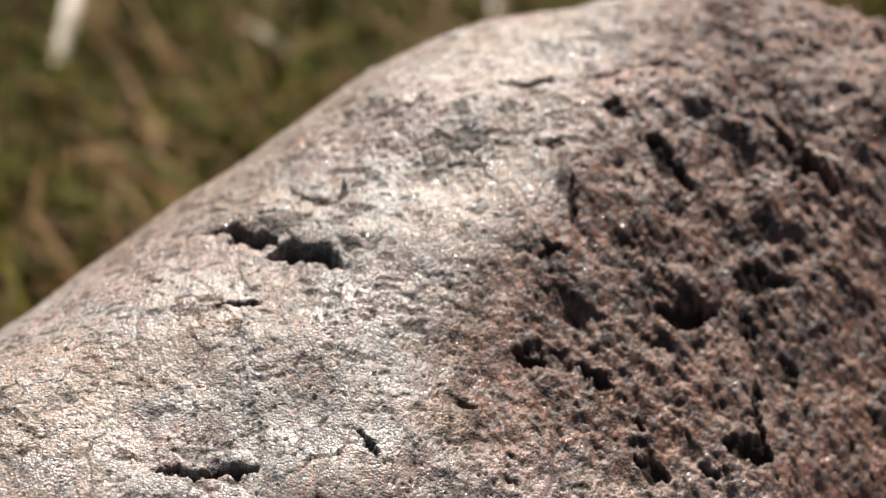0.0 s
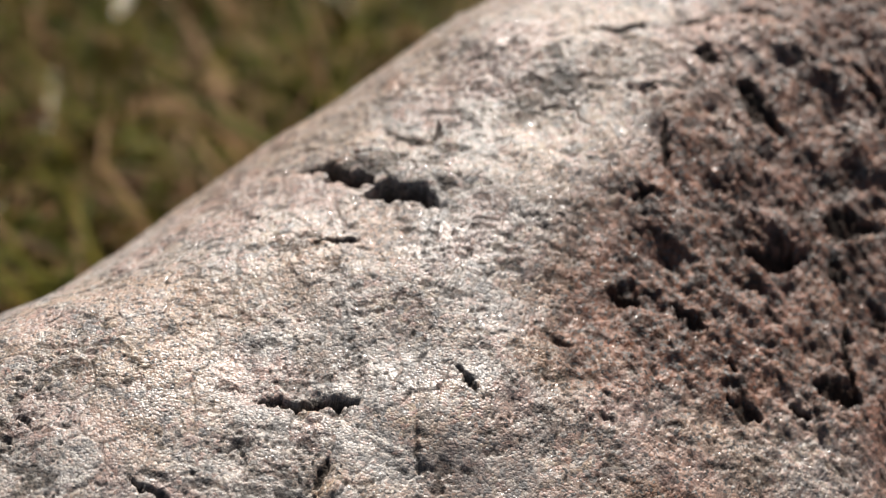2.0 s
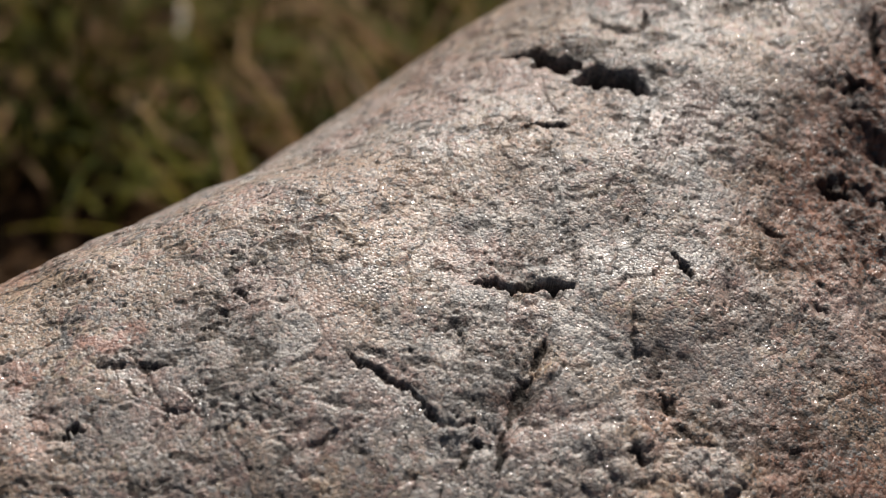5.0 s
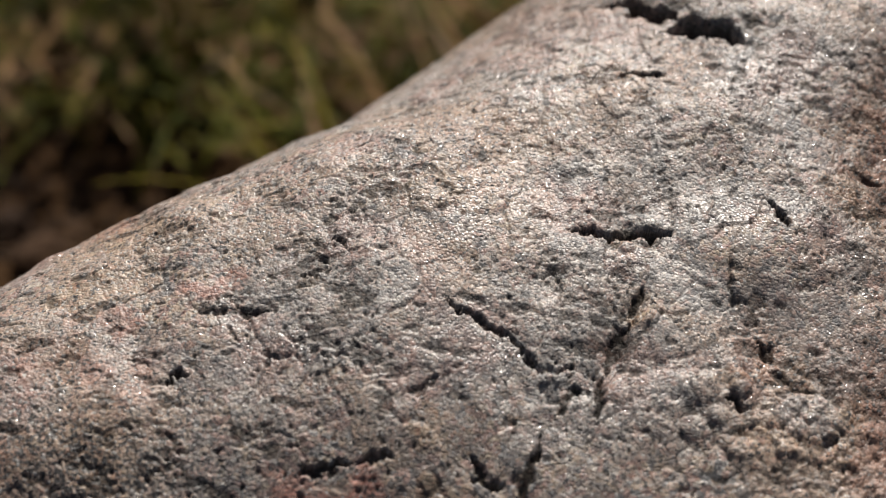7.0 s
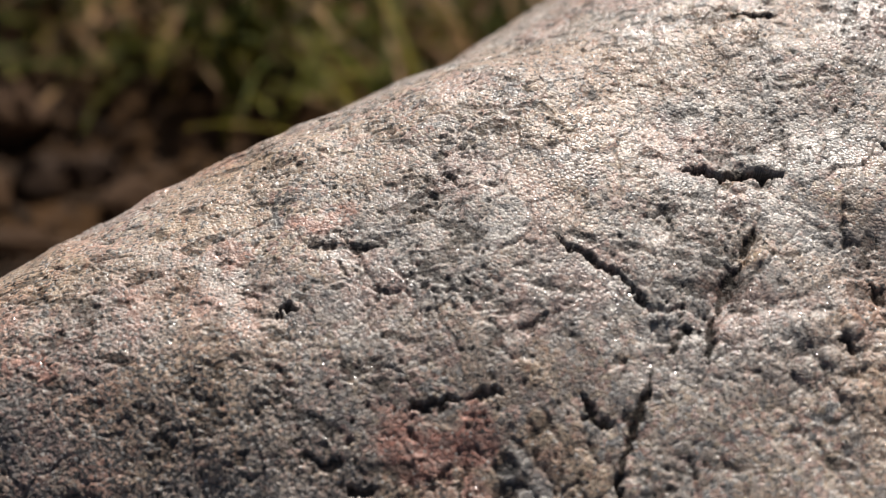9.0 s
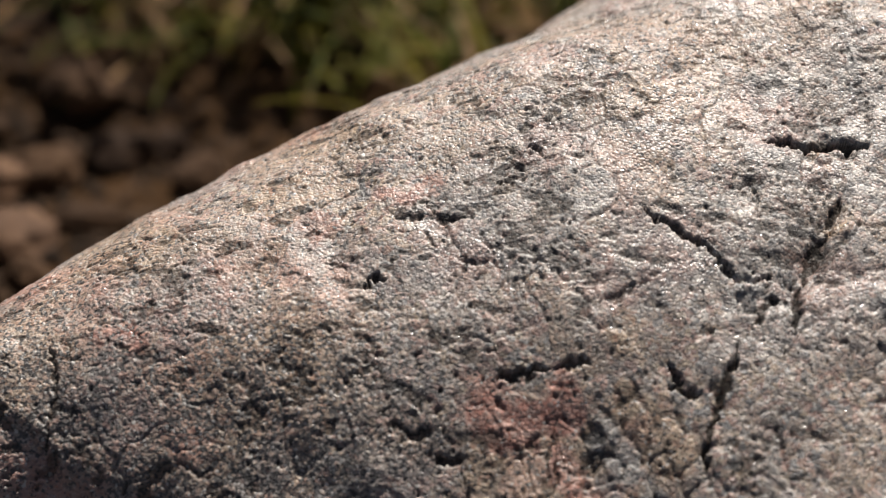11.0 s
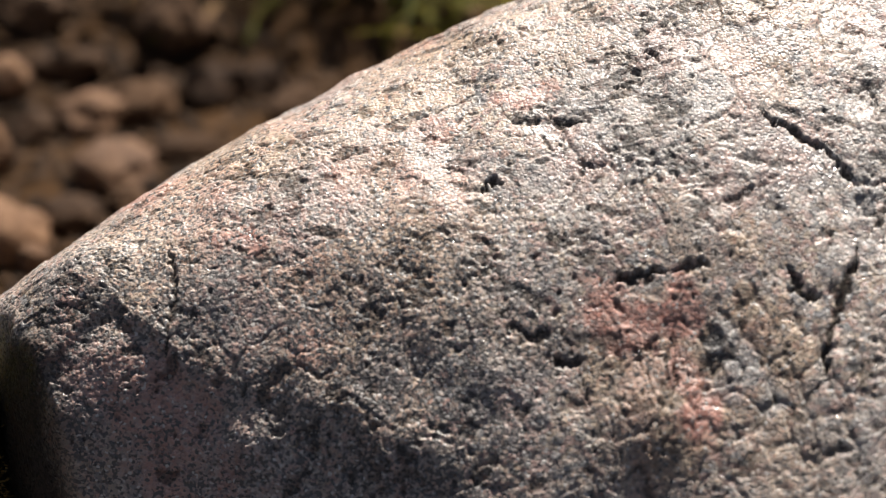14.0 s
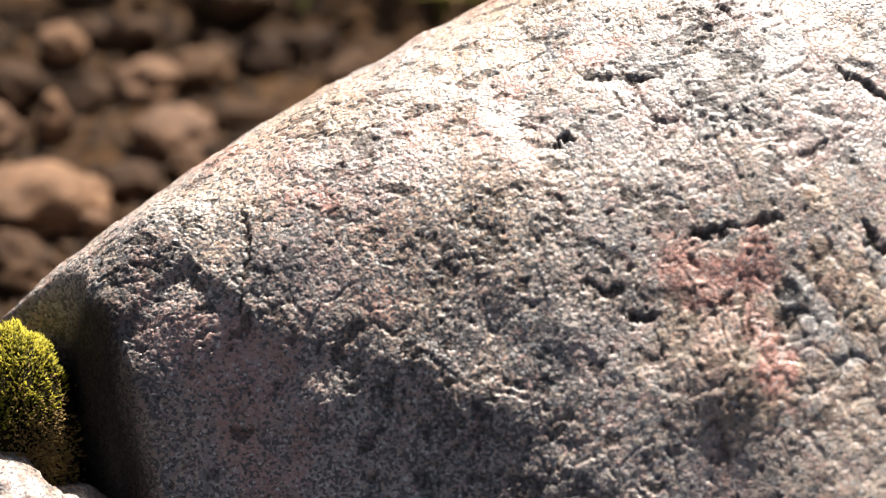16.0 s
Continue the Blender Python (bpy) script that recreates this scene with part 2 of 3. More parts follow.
SWELLS = [      # x, y, half sizes, turn, rise in mm
    (-0.122, 0.437, 0.050, 0.018, 20, 4.5), (-0.126, 0.493, 0.030, 0.018, 40, -2.2), (-0.172, 0.374, 0.035, 0.016, 10, -3.5),
    (-0.046, 0.464, 0.022, 0.012, 0, -3.0), (-0.012, 0.412, 0.040, 0.012, 10, 3.5), (-0.127, 0.326, 0.015, 0.008, 0, 4.0),
    (-0.282, 0.349, 0.016, 0.010, 0, 6.0), (-0.264, 0.311, 0.022, 0.010, 0, -3.5), (-0.005, 0.525, 0.030, 0.015, 0, 4.0),
    (-0.048, 0.4875, 0.020, 0.006, -18, 2.2), (-0.0630, 0.3830, 0.014, 0.0034, 62, -1.7), (-0.0555, 0.3850, 0.012, 0.0036, 62, 1.0), (-0.0800, 0.3725, 0.008, 0.004, 10, -1.2), (0.065, 0.478, 0.012, 0.012, 0, -3.0), (0.033, 0.54, 0.010, 0.008, 0, -3.0),
]


def boulder_top(x, y):
    """The broad form of the boulder, z over the plan."""
    cx, cy = np.clip(x, -0.37, 0.15), np.clip(y, 0.297, 0.60)
    u, v = (cx + 0.09) / 0.2, (cy - 0.44) / 0.2
    z = sum(k * u ** i * v ** j for k, (i, j) in zip(FORM, POWERS))
    right, front, back = np.maximum(x - 0.15, 0), np.maximum(0.297 - y, 0), np.maximum(y - 0.60, 0)
    z = z - 0.7 * right - 7 * right ** 2 - 1.0 * front - 6 * front ** 2 - 1.3 * back - 6 * back ** 2
    # swells and hollows
    for sx, sy, rx, ry, turn, mm in SWELLS:
        z = z + mm / 1000 * spot(x, y, sx, sy, rx, ry, turn)
    # the front is a little less steep in its middle
    z = z + 0.11 * np.maximum(0, 0.335 - np.maximum(y, 0.29)) * smooth(-0.11, -0.16, x)
    # the front falls away more steeply towards the moss
    z = z - 2.8 * np.maximum(0, 0.368 - np.maximum(y, 0.28)) ** 2 * smooth(-0.17, -0.26, x)
    z = z - 1.8 * np.maximum(0, 0.352 - np.maximum(y, 0.28)) ** 2 * smooth(-0.14, -0.22, x)
    z = z - 4.0 * np.maximum(0, 0.340 - np.maximum(y, 0.29)) ** 2 * smooth(-0.20, -0.25, x)
    # the steep corner above the moss
    edge = -0.2976 + (0.3358 - y) * 0.56 + 0.007 * fbm(x, y, 0.02, 331, 3)
    z = z - 0.12 * smooth(-0.008, 0.03, edge - x) * smooth(0.350, 0.338, y)
    return z


def ground_height(x, y):
    z = -0.097 + 0.06 * np.clip(x + 0.2, -0.12, 0.25)
    return z + 0.014 * fbm(x, y, 0.09, 51, 4) * smooth(3.0, 0.5, np.hypot(x, y - 0.5))


def along(x, y, line):
    """Distance to a polyline, how far along it (0 to 1), and how far beyond it in y."""
    best, where, side = np.full(x.shape, 9.0), np.zeros(x.shape), np.zeros(x.shape)
    n = len(line) - 1
    for k, ((ax, ay), (bx, by)) in enumerate(zip(line, line[1:])):
        dx, dy = bx - ax, by - ay
        s = np.clip(((x - ax) * dx + (y - ay) * dy) / (dx * dx + dy * dy), 0, 1)
        d = np.hypot(x - ax - s * dx, y - ay - s * dy)
        where = np.where(d < best, (k + s) / n, where)
        side = np.where(d < best, y - ay - s * dy, side)
        best = np.minimum(best, d)
    return best, where, side


# clefts, pits and cracks: a line over the plan, half its width and its depth in mm
CREST_CLEFTS = [
    ([(-0.0694, 0.488), (-0.0626, 0.4851), (-0.0542, 0.4808), (-0.0469, 0.4784)], 2.5, 5.0),
    ([(-0.0491, 0.4742), (-0.0427, 0.4754), (-0.0347, 0.4731), (-0.0279, 0.4696)], 3.0, 6.0),
    ([(-0.0623, 0.4574), (-0.0545, 0.4575), (-0.0496, 0.4589)], 1.0, 2.6),
    ([(-0.0631, 0.4461), (-0.0586, 0.4484), (-0.0541, 0.4505)], 0.5, 0.8),
    ([(-0.0453, 0.4987), (-0.0385, 0.4927), (-0.0303, 0.4903), (-0.0286, 0.4988)], 1.2, 1.8),
    ([(-0.0473, 0.4357), (-0.0398, 0.4387)], 1.0, 1.0),
    ([(0.0172, 0.5278), (0.0259, 0.5256), (0.0355, 0.5323)], 1.5, 2.0),
    ([(0.0294, 0.5072), (0.0355, 0.5069)], 1.3, 2.0),
]
HOLLOWS_ABOVE = [
    ([(0.0206, 0.4533), (0.0269, 0.4505)], 4.6, 5.0),
    ([(0.0277, 0.4789), (0.0328, 0.4771)], 2.5, 3.0),
    ([(0.0365, 0.4966), (0.0371, 0.4873)], 2.0, 2.5),
    ([(0.0475, 0.52), (0.0544, 0.5169)], 3.0, 3.0),
    ([(0.0606, 0.5133), (0.0653, 0.5084), (0.0721, 0.5028)], 3.5, 3.5),
    ([(0.0973, 0.5252), (0.1038, 0.5191), (0.1105, 0.515), (0.1165, 0.5116)], 5.0, 8.0),
    ([(0.0841, 0.4834), (0.0909, 0.485), (0.1013, 0.4864)], 4.5, 4.5),
    ([(0.0853, 0.4768), (0.0864, 0.4691)], 3.0, 4.0),
    ([(0.0618, 0.4723), (0.0683, 0.4709), (0.0768, 0.4738)], 5.0, 4.5),
]
HOLLOWS_BELOW = [
    ([(0.0364, 0.451), (0.0427, 0.4481), (0.0477, 0.4462)], 1.5, 2.5),
    ([(0.0511, 0.4404), (0.0565, 0.4376)], 2.0, 3.0),
    ([(0.0883, 0.4602), (0.0884, 0.4496), (0.0905, 0.4434)], 1.6, 4.0),
    ([(0.0794, 0.441), (0.0877, 0.4418), (0.0914, 0.4416)], 4.0, 5.0),
    ([(0.0707, 0.4332), (0.0758, 0.4326)], 2.5, 3.0),
    ([(0.0526, 0.4309), (0.0575, 0.4281), (0.0623, 0.4279)], 2.5, 4.0),
    ([(0.0742, 0.4865), (0.0777, 0.4845)], 3.0, 3.0),
    ([(0.0983, 0.4686), (0.1001, 0.4649)], 2.5, 3.0),
    ([(0.0032, 0.4363), (0.0086, 0.4354)], 1.5, 1.5),
]
SADDLE_CLEFTS = [
    ([(-0.0869, 0.4133), (-0.078, 0.412)], 0.7, 1.5),
    ([(-0.0759, 0.4095), (-0.0698, 0.4109), (-0.0646, 0.4105), (-0.0600, 0.4112)], 1.9, 3.6),
    ([(-0.0640, 0.4108), (-0.0564, 0.4115), (-0.0490, 0.4126)], 2.2, 4.2),
    ([(-0.0234, 0.4223), (-0.0173, 0.4164)], 1.2, 2.0),
    ([(-0.0328, 0.4074), (-0.0327, 0.4019), (-0.0322, 0.3966)], 0.9, 1.3),
    ([(-0.0334, 0.3982), (-0.0282, 0.3979)], 1.2, 1.0),
    ([(-0.0255, 0.3887), (-0.0216, 0.3857)], 1.9, 2.6),
    ([(-0.0222, 0.3821), (-0.0176, 0.3802)], 1.9, 1.8),
    ([(-0.0299, 0.3825), (-0.0249, 0.3785)], 0.7, 1.2),
    ([(-0.0351, 0.3734), (-0.029, 0.3726)], 1.5, 2.6),
    ([(-0.0179, 0.3788), (-0.0083, 0.3778)], 1.0, 1.5),
]
BRANCHING_CRACK = [
    ([(-0.1072, 0.388), (-0.1036, 0.3859), (-0.098, 0.3835), (-0.0921, 0.3826), (-0.0877, 0.3812)], 1.3, 2.4),
    ([(-0.0877, 0.3812), (-0.0852, 0.3774), (-0.0828, 0.3753), (-0.0774, 0.3757), (-0.0728, 0.3779)], 1.2, 2.2),
    ([(-0.0855, 0.3968), (-0.0785, 0.3974), (-0.077, 0.3949), (-0.0772, 0.3896)], 0.8, 1.3),
    ([(-0.056, 0.3986), (-0.0576, 0.3934), (-0.0587, 0.3906)], 1.8, 3.0),
    ([(-0.0587, 0.3906), (-0.0623, 0.3839), (-0.0647, 0.3778)], 2.2, 2.8),
    ([(-0.0647, 0.3778), (-0.0666, 0.3745), (-0.0657, 0.3716), (-0.068, 0.3656)], 2.2, 2.8),
    ([(-0.0821, 0.3704), (-0.0759, 0.3695), (-0.0714, 0.3716)], 2.6, 1.8),
    ([(-0.0762, 0.3649), (-0.0739, 0.3689)], 1.8, 2.4),
    ([(-0.1143, 0.3648), (-0.1085, 0.3684), (-0.1042, 0.3729)], 0.8, 1.0),
]
LOWER_CRACK = [
    ([(-0.0803, 0.3609), (-0.084, 0.3538), (-0.0859, 0.3459)], 1.9, 3.4),
    ([(-0.0859, 0.3459), (-0.087, 0.3406), (-0.0867, 0.3353)], 1.6, 3.0),
    ([(-0.0988, 0.355), (-0.0955, 0.3515), (-0.0884, 0.351)], 1.5, 2.4),
    ([(-0.1257, 0.3415), (-0.1267, 0.3359), (-0.1276, 0.3248)], 0.9, 1.5),
]
PITS_LEFT = [
    ([(-0.1758, 0.3685), (-0.1702, 0.3697)], 1.1, 3.0),
    ([(-0.1622, 0.3863), (-0.1576, 0.3843), (-0.1529, 0.3845)], 1.5, 2.2),
    ([(-0.1709, 0.3854), (-0.1634, 0.3837)], 1.0, 1.2),
    ([(-0.1445, 0.3934), (-0.1392, 0.3942)], 1.2, 2.0),
    ([(-0.1362, 0.4035), (-0.1339, 0.4007)], 1.2, 1.8),
    ([(-0.1413, 0.397), (-0.1366, 0.3974)], 1.0, 1.2),
    ([(-0.1868, 0.3723), (-0.1819, 0.3705)], 1.0, 1.6),
    ([(-0.1539, 0.3935), (-0.1509, 0.3929)], 0.9, 1.2),
    ([(-0.1619, 0.3811), (-0.1597, 0.3769)], 1.0, 1.5),
    ([(-0.1474, 0.3785), (-0.1407, 0.3752), (-0.1347, 0.3726)], 0.8, 1.1),
    ([(-0.175, 0.3556), (-0.1712, 0.3523)], 1.3, 1.2),
]
FRONT_CLEFTS = [
    ([(-0.1407, 0.3514), (-0.1331, 0.3511), (-0.1286, 0.3528)], 1.1, 2.6),
    ([(-0.1286, 0.3528), (-0.1233, 0.3538), (-0.1174, 0.3536)], 0.8, 1.8),
    ([(-0.098, 0.3504), (-0.0908, 0.3509)], 1.3, 2.4),
    ([(-0.1617, 0.3534), (-0.1597, 0.3534)], 0.8, 1.5),
    ([(-0.1679, 0.34), (-0.1608, 0.3375), (-0.1559, 0.3399)], 1.9, 1.9),
    ([(-0.1546, 0.3352), (-0.1484, 0.3352)], 1.5, 2.4),
    ([(-0.1482, 0.3328), (-0.1463, 0.3305), (-0.1443, 0.3274)], 0.8, 1.2),
    ([(-0.1414, 0.3459), (-0.138, 0.3453)], 1.0, 1.2),
]
FRONT_CRACKS = [
    ([(-0.1246, 0.3376), (-0.1252, 0.333), (-0.127, 0.3268)], 1.0, 1.8),
    ([(-0.1336, 0.3369), (-0.1292, 0.3415)], 0.9, 1.0),
    ([(-0.117, 0.3655), (-0.1126, 0.3671), (-0.1071, 0.371)], 0.9, 1.3),
    ([(-0.1341, 0.3737), (-0.131, 0.374)], 1.0, 1.3),
    ([(-0.2566, 0.3538), (-0.2541, 0.3459), (-0.2535, 0.3393), (-0.2536, 0.3325)], 1.0, 1.4),
    ([(-0.2534, 0.3536), (-0.2495, 0.3489)], 0.7, 0.9),
]
CLEFTS = CREST_CLEFTS + HOLLOWS_ABOVE + HOLLOWS_BELOW + SADDLE_CLEFTS + BRANCHING_CRACK + LOWER_CRACK + PITS_LEFT + FRONT_CLEFTS + FRONT_CRACKS


FRONT_HUMPS = [      # x, y, half sizes, rise in mm
    (-0.270, 0.3345, 0.014, 0.005, 1.5), (-0.268, 0.3130, 0.020, 0.008, -2.6), (-0.235, 0.3190, 0.008, 0.0035, 2.6), (-0.190, 0.3195, 0.011, 0.0045, 3.0), (-0.208, 0.3250, 0.009, 0.0025, 1.6),
    (-0.291, 0.3345, 0.008, 0.0020, 0.8), (-0.2505, 0.326, 0.012, 0.004, -1.6),
]
INCLUSIONS = [      # x, y, half sizes, rise in mm
    (-0.0565, 0.4155, 0.0070, 0.0022, 0.5), (-0.0601, 0.4080, 0.0026, 0.0020, 1.1), (-0.0303, 0.3771, 0.0032, 0.0030, 1.8), (-0.0553, 0.3901, 0.0040, 0.0026, 0.9),
    (-0.0499, 0.3731, 0.0065, 0.0050, 0.9), (-0.0412, 0.3754, 0.0055, 0.0040, 1.3), (-0.0801, 0.3729, 0.0060, 0.0035, 0.8), (0.0292, 0.5090, 0.0030, 0.0022, 1.4),
    (-0.0122, 0.3721, 0.0085, 0.0060, 1.5), (-0.0425, 0.3660, 0.0035, 0.0028, 1.1), (-0.0360, 0.3690, 0.0030, 0.0024, 1.0), (-0.0245, 0.3690, 0.0036, 0.0026, 1.1),
    (-0.0300, 0.3625, 0.0040, 0.0030, 1.1), (-0.0180, 0.3630, 0.0034, 0.0026, 1.0), (-0.0050, 0.3645, 0.0040, 0.0028, 1.0), (0.0030, 0.3715, 0.0032, 0.0024, 0.9),
]
PINK = [      # strength, then x, y, half sizes, turn
    (1.0, (-0.137, 0.3420, 0.011, 0.0050)), (1.0, (-0.1240, 0.3455, 0.006, 0.0065)), (0.8, (-0.1219, 0.3345, 0.005, 0.0045)), (1.0, (-0.1165, 0.3270, 0.006, 0.0065)),
    (0.6, (-0.1428, 0.3487, 0.006, 0.0025)), (0.7, (-0.166, 0.3910, 0.010, 0.0045, 15)), (0.6, (-0.2386, 0.3534, 0.008, 0.0030)), (0.5, (-0.190, 0.3833, 0.008, 0.004)),
    (0.4, (-0.217, 0.3339, 0.007, 0.003)),
]
TAN = [
    (0.9, (-0.1429, 0.3337, 0.008, 0.004)), (0.8, (-0.1089, 0.3600, 0.007, 0.0045)), (0.9, (-0.1030, 0.3452, 0.009, 0.005)), (0.9, (-0.0957, 0.3407, 0.008, 0.004)),
    (0.9, (-0.0553, 0.3901, 0.004, 0.0026)), (0.7, (-0.1109, 0.3620, 0.007, 0.004)), (1.0, (-0.0601, 0.4080, 0.003, 0.002)), (0.9, (-0.0303, 0.3771, 0.0035, 0.003)),
    (0.9, (0.012, 0.368, 0.030, 0.012)), (0.6, (0.030, 0.392, 0.020, 0.010, 20)), (0.8, (0.0115, 0.4306, 0.022, 0.010)), (0.6, (-0.0212, 0.4096, 0.020, 0.010)),
]
CROWDS = [      # where many crystals have fallen out: x, y, half sizes, turn
    (-0.028, 0.457, 0.004, 0.013, -8), (-0.024, 0.438, 0.006, 0.009), (-0.160, 0.3855, 0.012, 0.0035, -10), (-0.140, 0.3955, 0.009, 0.003), (-0.134, 0.4025, 0.006, 0.004),
    (-0.184, 0.3715, 0.006, 0.003), (-0.173, 0.354, 0.006, 0.006), (-0.105, 0.386, 0.008, 0.003), (-0.162, 0.339, 0.012, 0.005),
    (-0.045, 0.488, 0.020, 0.007), (-0.03, 0.398, 0.008, 0.005), (-0.022, 0.385, 0.010, 0.006), (-0.068, 0.372, 0.005, 0.008), (-0.005, 0.43, 0.012, 0.012),
]
POLISHED = [      # x, y, half sizes, turn
    (-0.112, 0.4194, 0.022, 0.008, 20), (-0.0966, 0.4085, 0.015, 0.007, 20), (-0.141, 0.3754, 0.016, 0.005, 10), (-0.168, 0.3805, 0.012, 0.004, 10),
    (-0.045, 0.402, 0.028, 0.009, 8), (-0.03, 0.418, 0.018, 0.006, 0), (-0.05, 0.455, 0.045, 0.010, 10), (0.0, 0.50, 0.03, 0.012, 0), (-0.09, 0.375, 0.03, 0.008, 0), (-0.085, 0.357, 0.03, 0.008, 0),
]
QUARTZ = [
    (0.8, (-0.1111, 0.3405, 0.005, 0.0035)), (0.9, (-0.1078, 0.3338, 0.008, 0.005)), (0.9, (-0.0499, 0.3731, 0.0065, 0.005)), (0.8, (-0.0415, 0.3994, 0.008, 0.006)),
    (0.9, (-0.0962, 0.3786, 0.010, 0.006)), (0.9, (-0.0122, 0.3721, 0.009, 0.006)), (0.9, (-0.0801, 0.3729, 0.006, 0.0035)), (0.9, (-0.0565, 0.4150, 0.0052, 0.003)),
]


def axis(parts):
    """Grid lines: (from, to, step) runs, joined."""
    out = []
    for a, b, step in parts:
        out.extend(np.arange(a, b - step * 0.5, step))
    out.append(parts[-1][1])
    return np.array(out)


def mesh_object(name, verts, faces, mat):
    me = bpy.data.meshes.new(name)
    verts, faces = np.asarray(verts, np.float32), np.asarray(faces, np.int32)
    me.vertices.add(len(verts))
    me.vertices.foreach_set("co", verts.ravel())
    n = faces.shape[1]
    me.loops.add(faces.size)
    me.loops.foreach_set("vertex_index", faces.ravel())
    me.polygons.add(len(faces))
    me.polygons.foreach_set("loop_start", np.arange(0, faces.size, n, dtype=np.int32))
    me.update(calc_edges=True)
    me.polygons.foreach_set("use_smooth", np.ones(len(faces), bool))
    me.materials.append(mat)
    me.validate()
    return new(name, me)


def grid_faces(nx, ny):
    i, j = np.meshgrid(np.arange(nx - 1), np.arange(ny - 1))
    a = (j * nx + i).ravel()
    return np.stack([a, a + 1, a + nx + 1, a + nx], 1)


def band(x, v):
    """y over the plan for v from 0 to 1 across the stretch that is built finely, which climbs with the boulder's back, and beyond it."""
    low = np.interp(x, (-0.5, -0.09, 0.0, 0.06, 0.15, 0.3), (0.292, 0.294, 0.338, 0.372, 0.425, 0.46))
    high = np.interp(x, (-0.5, -0.27, -0.09, 0.0, 0.15, 0.3), (0.405, 0.405, 0.505, 0.565, 0.615, 0.64))
    return np.where(v < 0, low + v, np.where(v > 1, high + v - 1, low + np.clip(v, 0, 1) * (high - low)))


def beads(x, y, size, seed, wide=0.85):
    """Rounded crystals side by side: their relief in metres, the joints between them, and which have fallen out of a crowd."""
    f1, f2, who, lean = worley(x * wide, y, size, seed)
    relief = size * 0.27 * (0.3 - np.minimum(f1, 0.85) ** 2) + 0.22 * lean + 0.15 * size * (who - 0.5)
    return relief, smooth(0.17, 0.0, f2 - f1), who, smooth(0.62, 0.38, f1)


def build_boulder():
    xs = axis([(-0.50, -0.33, 0.006), (-0.33, 0.145, 0.00031), (0.145, 0.42, 0.006)])
    vs = axis([(-0.172, -0.004, 0.006), (0.0, 1.0, 1 / 560), (1.0, 1.25, 0.006)])
    x, v = np.meshgrid(xs, vs)
    y = band(x, v)
    z = boulder_top(x, y)
    # where the surface is broken and rough, where it is granular and steep, where it is cobbled
    rough = smooth(0.0, 0.05, x - (y - 0.47) * 0.5) * smooth(0.39, 0.44, y)
    front = smooth(0.365, 0.325, y) * smooth(-0.125, -0.165, x)
    cobble = np.clip(spot(x, y, -0.100, 0.332, 0.045, 0.018) + 1.0 * spot(x, y, -0.022, 0.364, 0.040, 0.014), 0, 1)
    worn = np.clip(spot(x, y, -0.09, 0.388, 0.075, 0.028) + 0.8 * spot(x, y, -0.035, 0.405, 0.035, 0.018) + 0.7 * spot(x, y, -0.05, 0.455, 0.06, 0.03), 0, 1) * (1 - rough)
    pebbly = np.clip(1.2 * spot(x, y, 0.020, 0.374, 0.050, 0.020), 0, 1) * (1 - rough)
    # the hollow with a sharp rim above the moss, and broad humps on the steep front
    rim = 0.0016 * fbm(x, y, 0.010, 311, 3)
    z = z - 0.0026 * smooth(0.3432, 0.3395, y + rim + 0.6 * np.abs(x + 0.2695)) * spot(x, y, -0.2695, 0.32, 0.028, 0.05)
    for hx, hy, rx, ry, mm in FRONT_HUMPS:
        z = z + mm / 1000 * spot(x, y, hx, hy, rx, ry)
    z = z + front * (0.0018 * fbm(x * 0.6, y, 0.011, 341, 2, 0.5) + 0.0004 * fbm(x, y, 0.0055, 307, 3, 0.55))
    z = z + 0.0040 * (1 - 0.75 * front) * fbm(x, y, 0.035, 3, 3) + (0.0006 + 0.0046 * rough) * fbm(x + y * 0.3, y, 0.013, 11, 3)
    z = z + (0.0004 + 0.0012 * rough) * fbm(x, y, 0.004, 17, 3, 0.6)
    # plates of crystals, each with its own lean and colour, parted by hairline cracks
    qx, qy = 0.007 * fbm(x, y, 0.012, 401, 3), 0.007 * fbm(x, y, 0.012, 407, 3)
    p1, p2, pwho, plean = worley((x + qx) * 0.8, y + qy, 0.0105, 411)
    seam = smooth(0.07, 0.0, p2 - p1) * smooth(-0.15, 0.15, fbm(x, y, 0.02, 419, 2))
    z = z + (1 - 0.5 * rough) * (0.03 * plean + 0.0004 * (pwho - 0.5) - 0.0004 * seam)
    # crystals in two sizes; on the broken side they run aslant
    wx, wy = 0.0010 * fbm(x, y, 0.004, 71, 2), 0.0010 * fbm(x, y, 0.004, 75, 2)
    sx, sy = (x * 0.74 - y * 0.67) * 0.62, x * 0.67 + y * 0.74
    fine, joint, who, core = beads(x + wx, y + wy, 0.00108, 5)
    fine2, joint2, who2, core2 = beads(sx + wx, sy + wy, 0.00125, 205)
    aslant = rough > 0.45 + 0.5 * fbm(x, y, 0.012, 209, 3)
    fine, joint, who, core = (np.where(aslant, b, a) for a, b in ((fine, fine2), (joint, joint2), (who, who2), (core, core2)))
    mid, mid_joint, mid_who, mid_core = beads(x + 2 * wx, y + 2 * wy, 0.0024, 9, 0.8)
    lumps, lump_joint, _, _ = beads(x + 3 * wx, y + 3 * wy, 0.0066, 15, 0.9)
    patchy = smooth(-0.25, 0.3, fbm(x, y, 0.016, 221, 3))
    amount = (0.34 + 0.38 * patchy) * (1 - 0.5 * worn - 0.5 * cobble) + 0.45 * rough + 0.5 * front
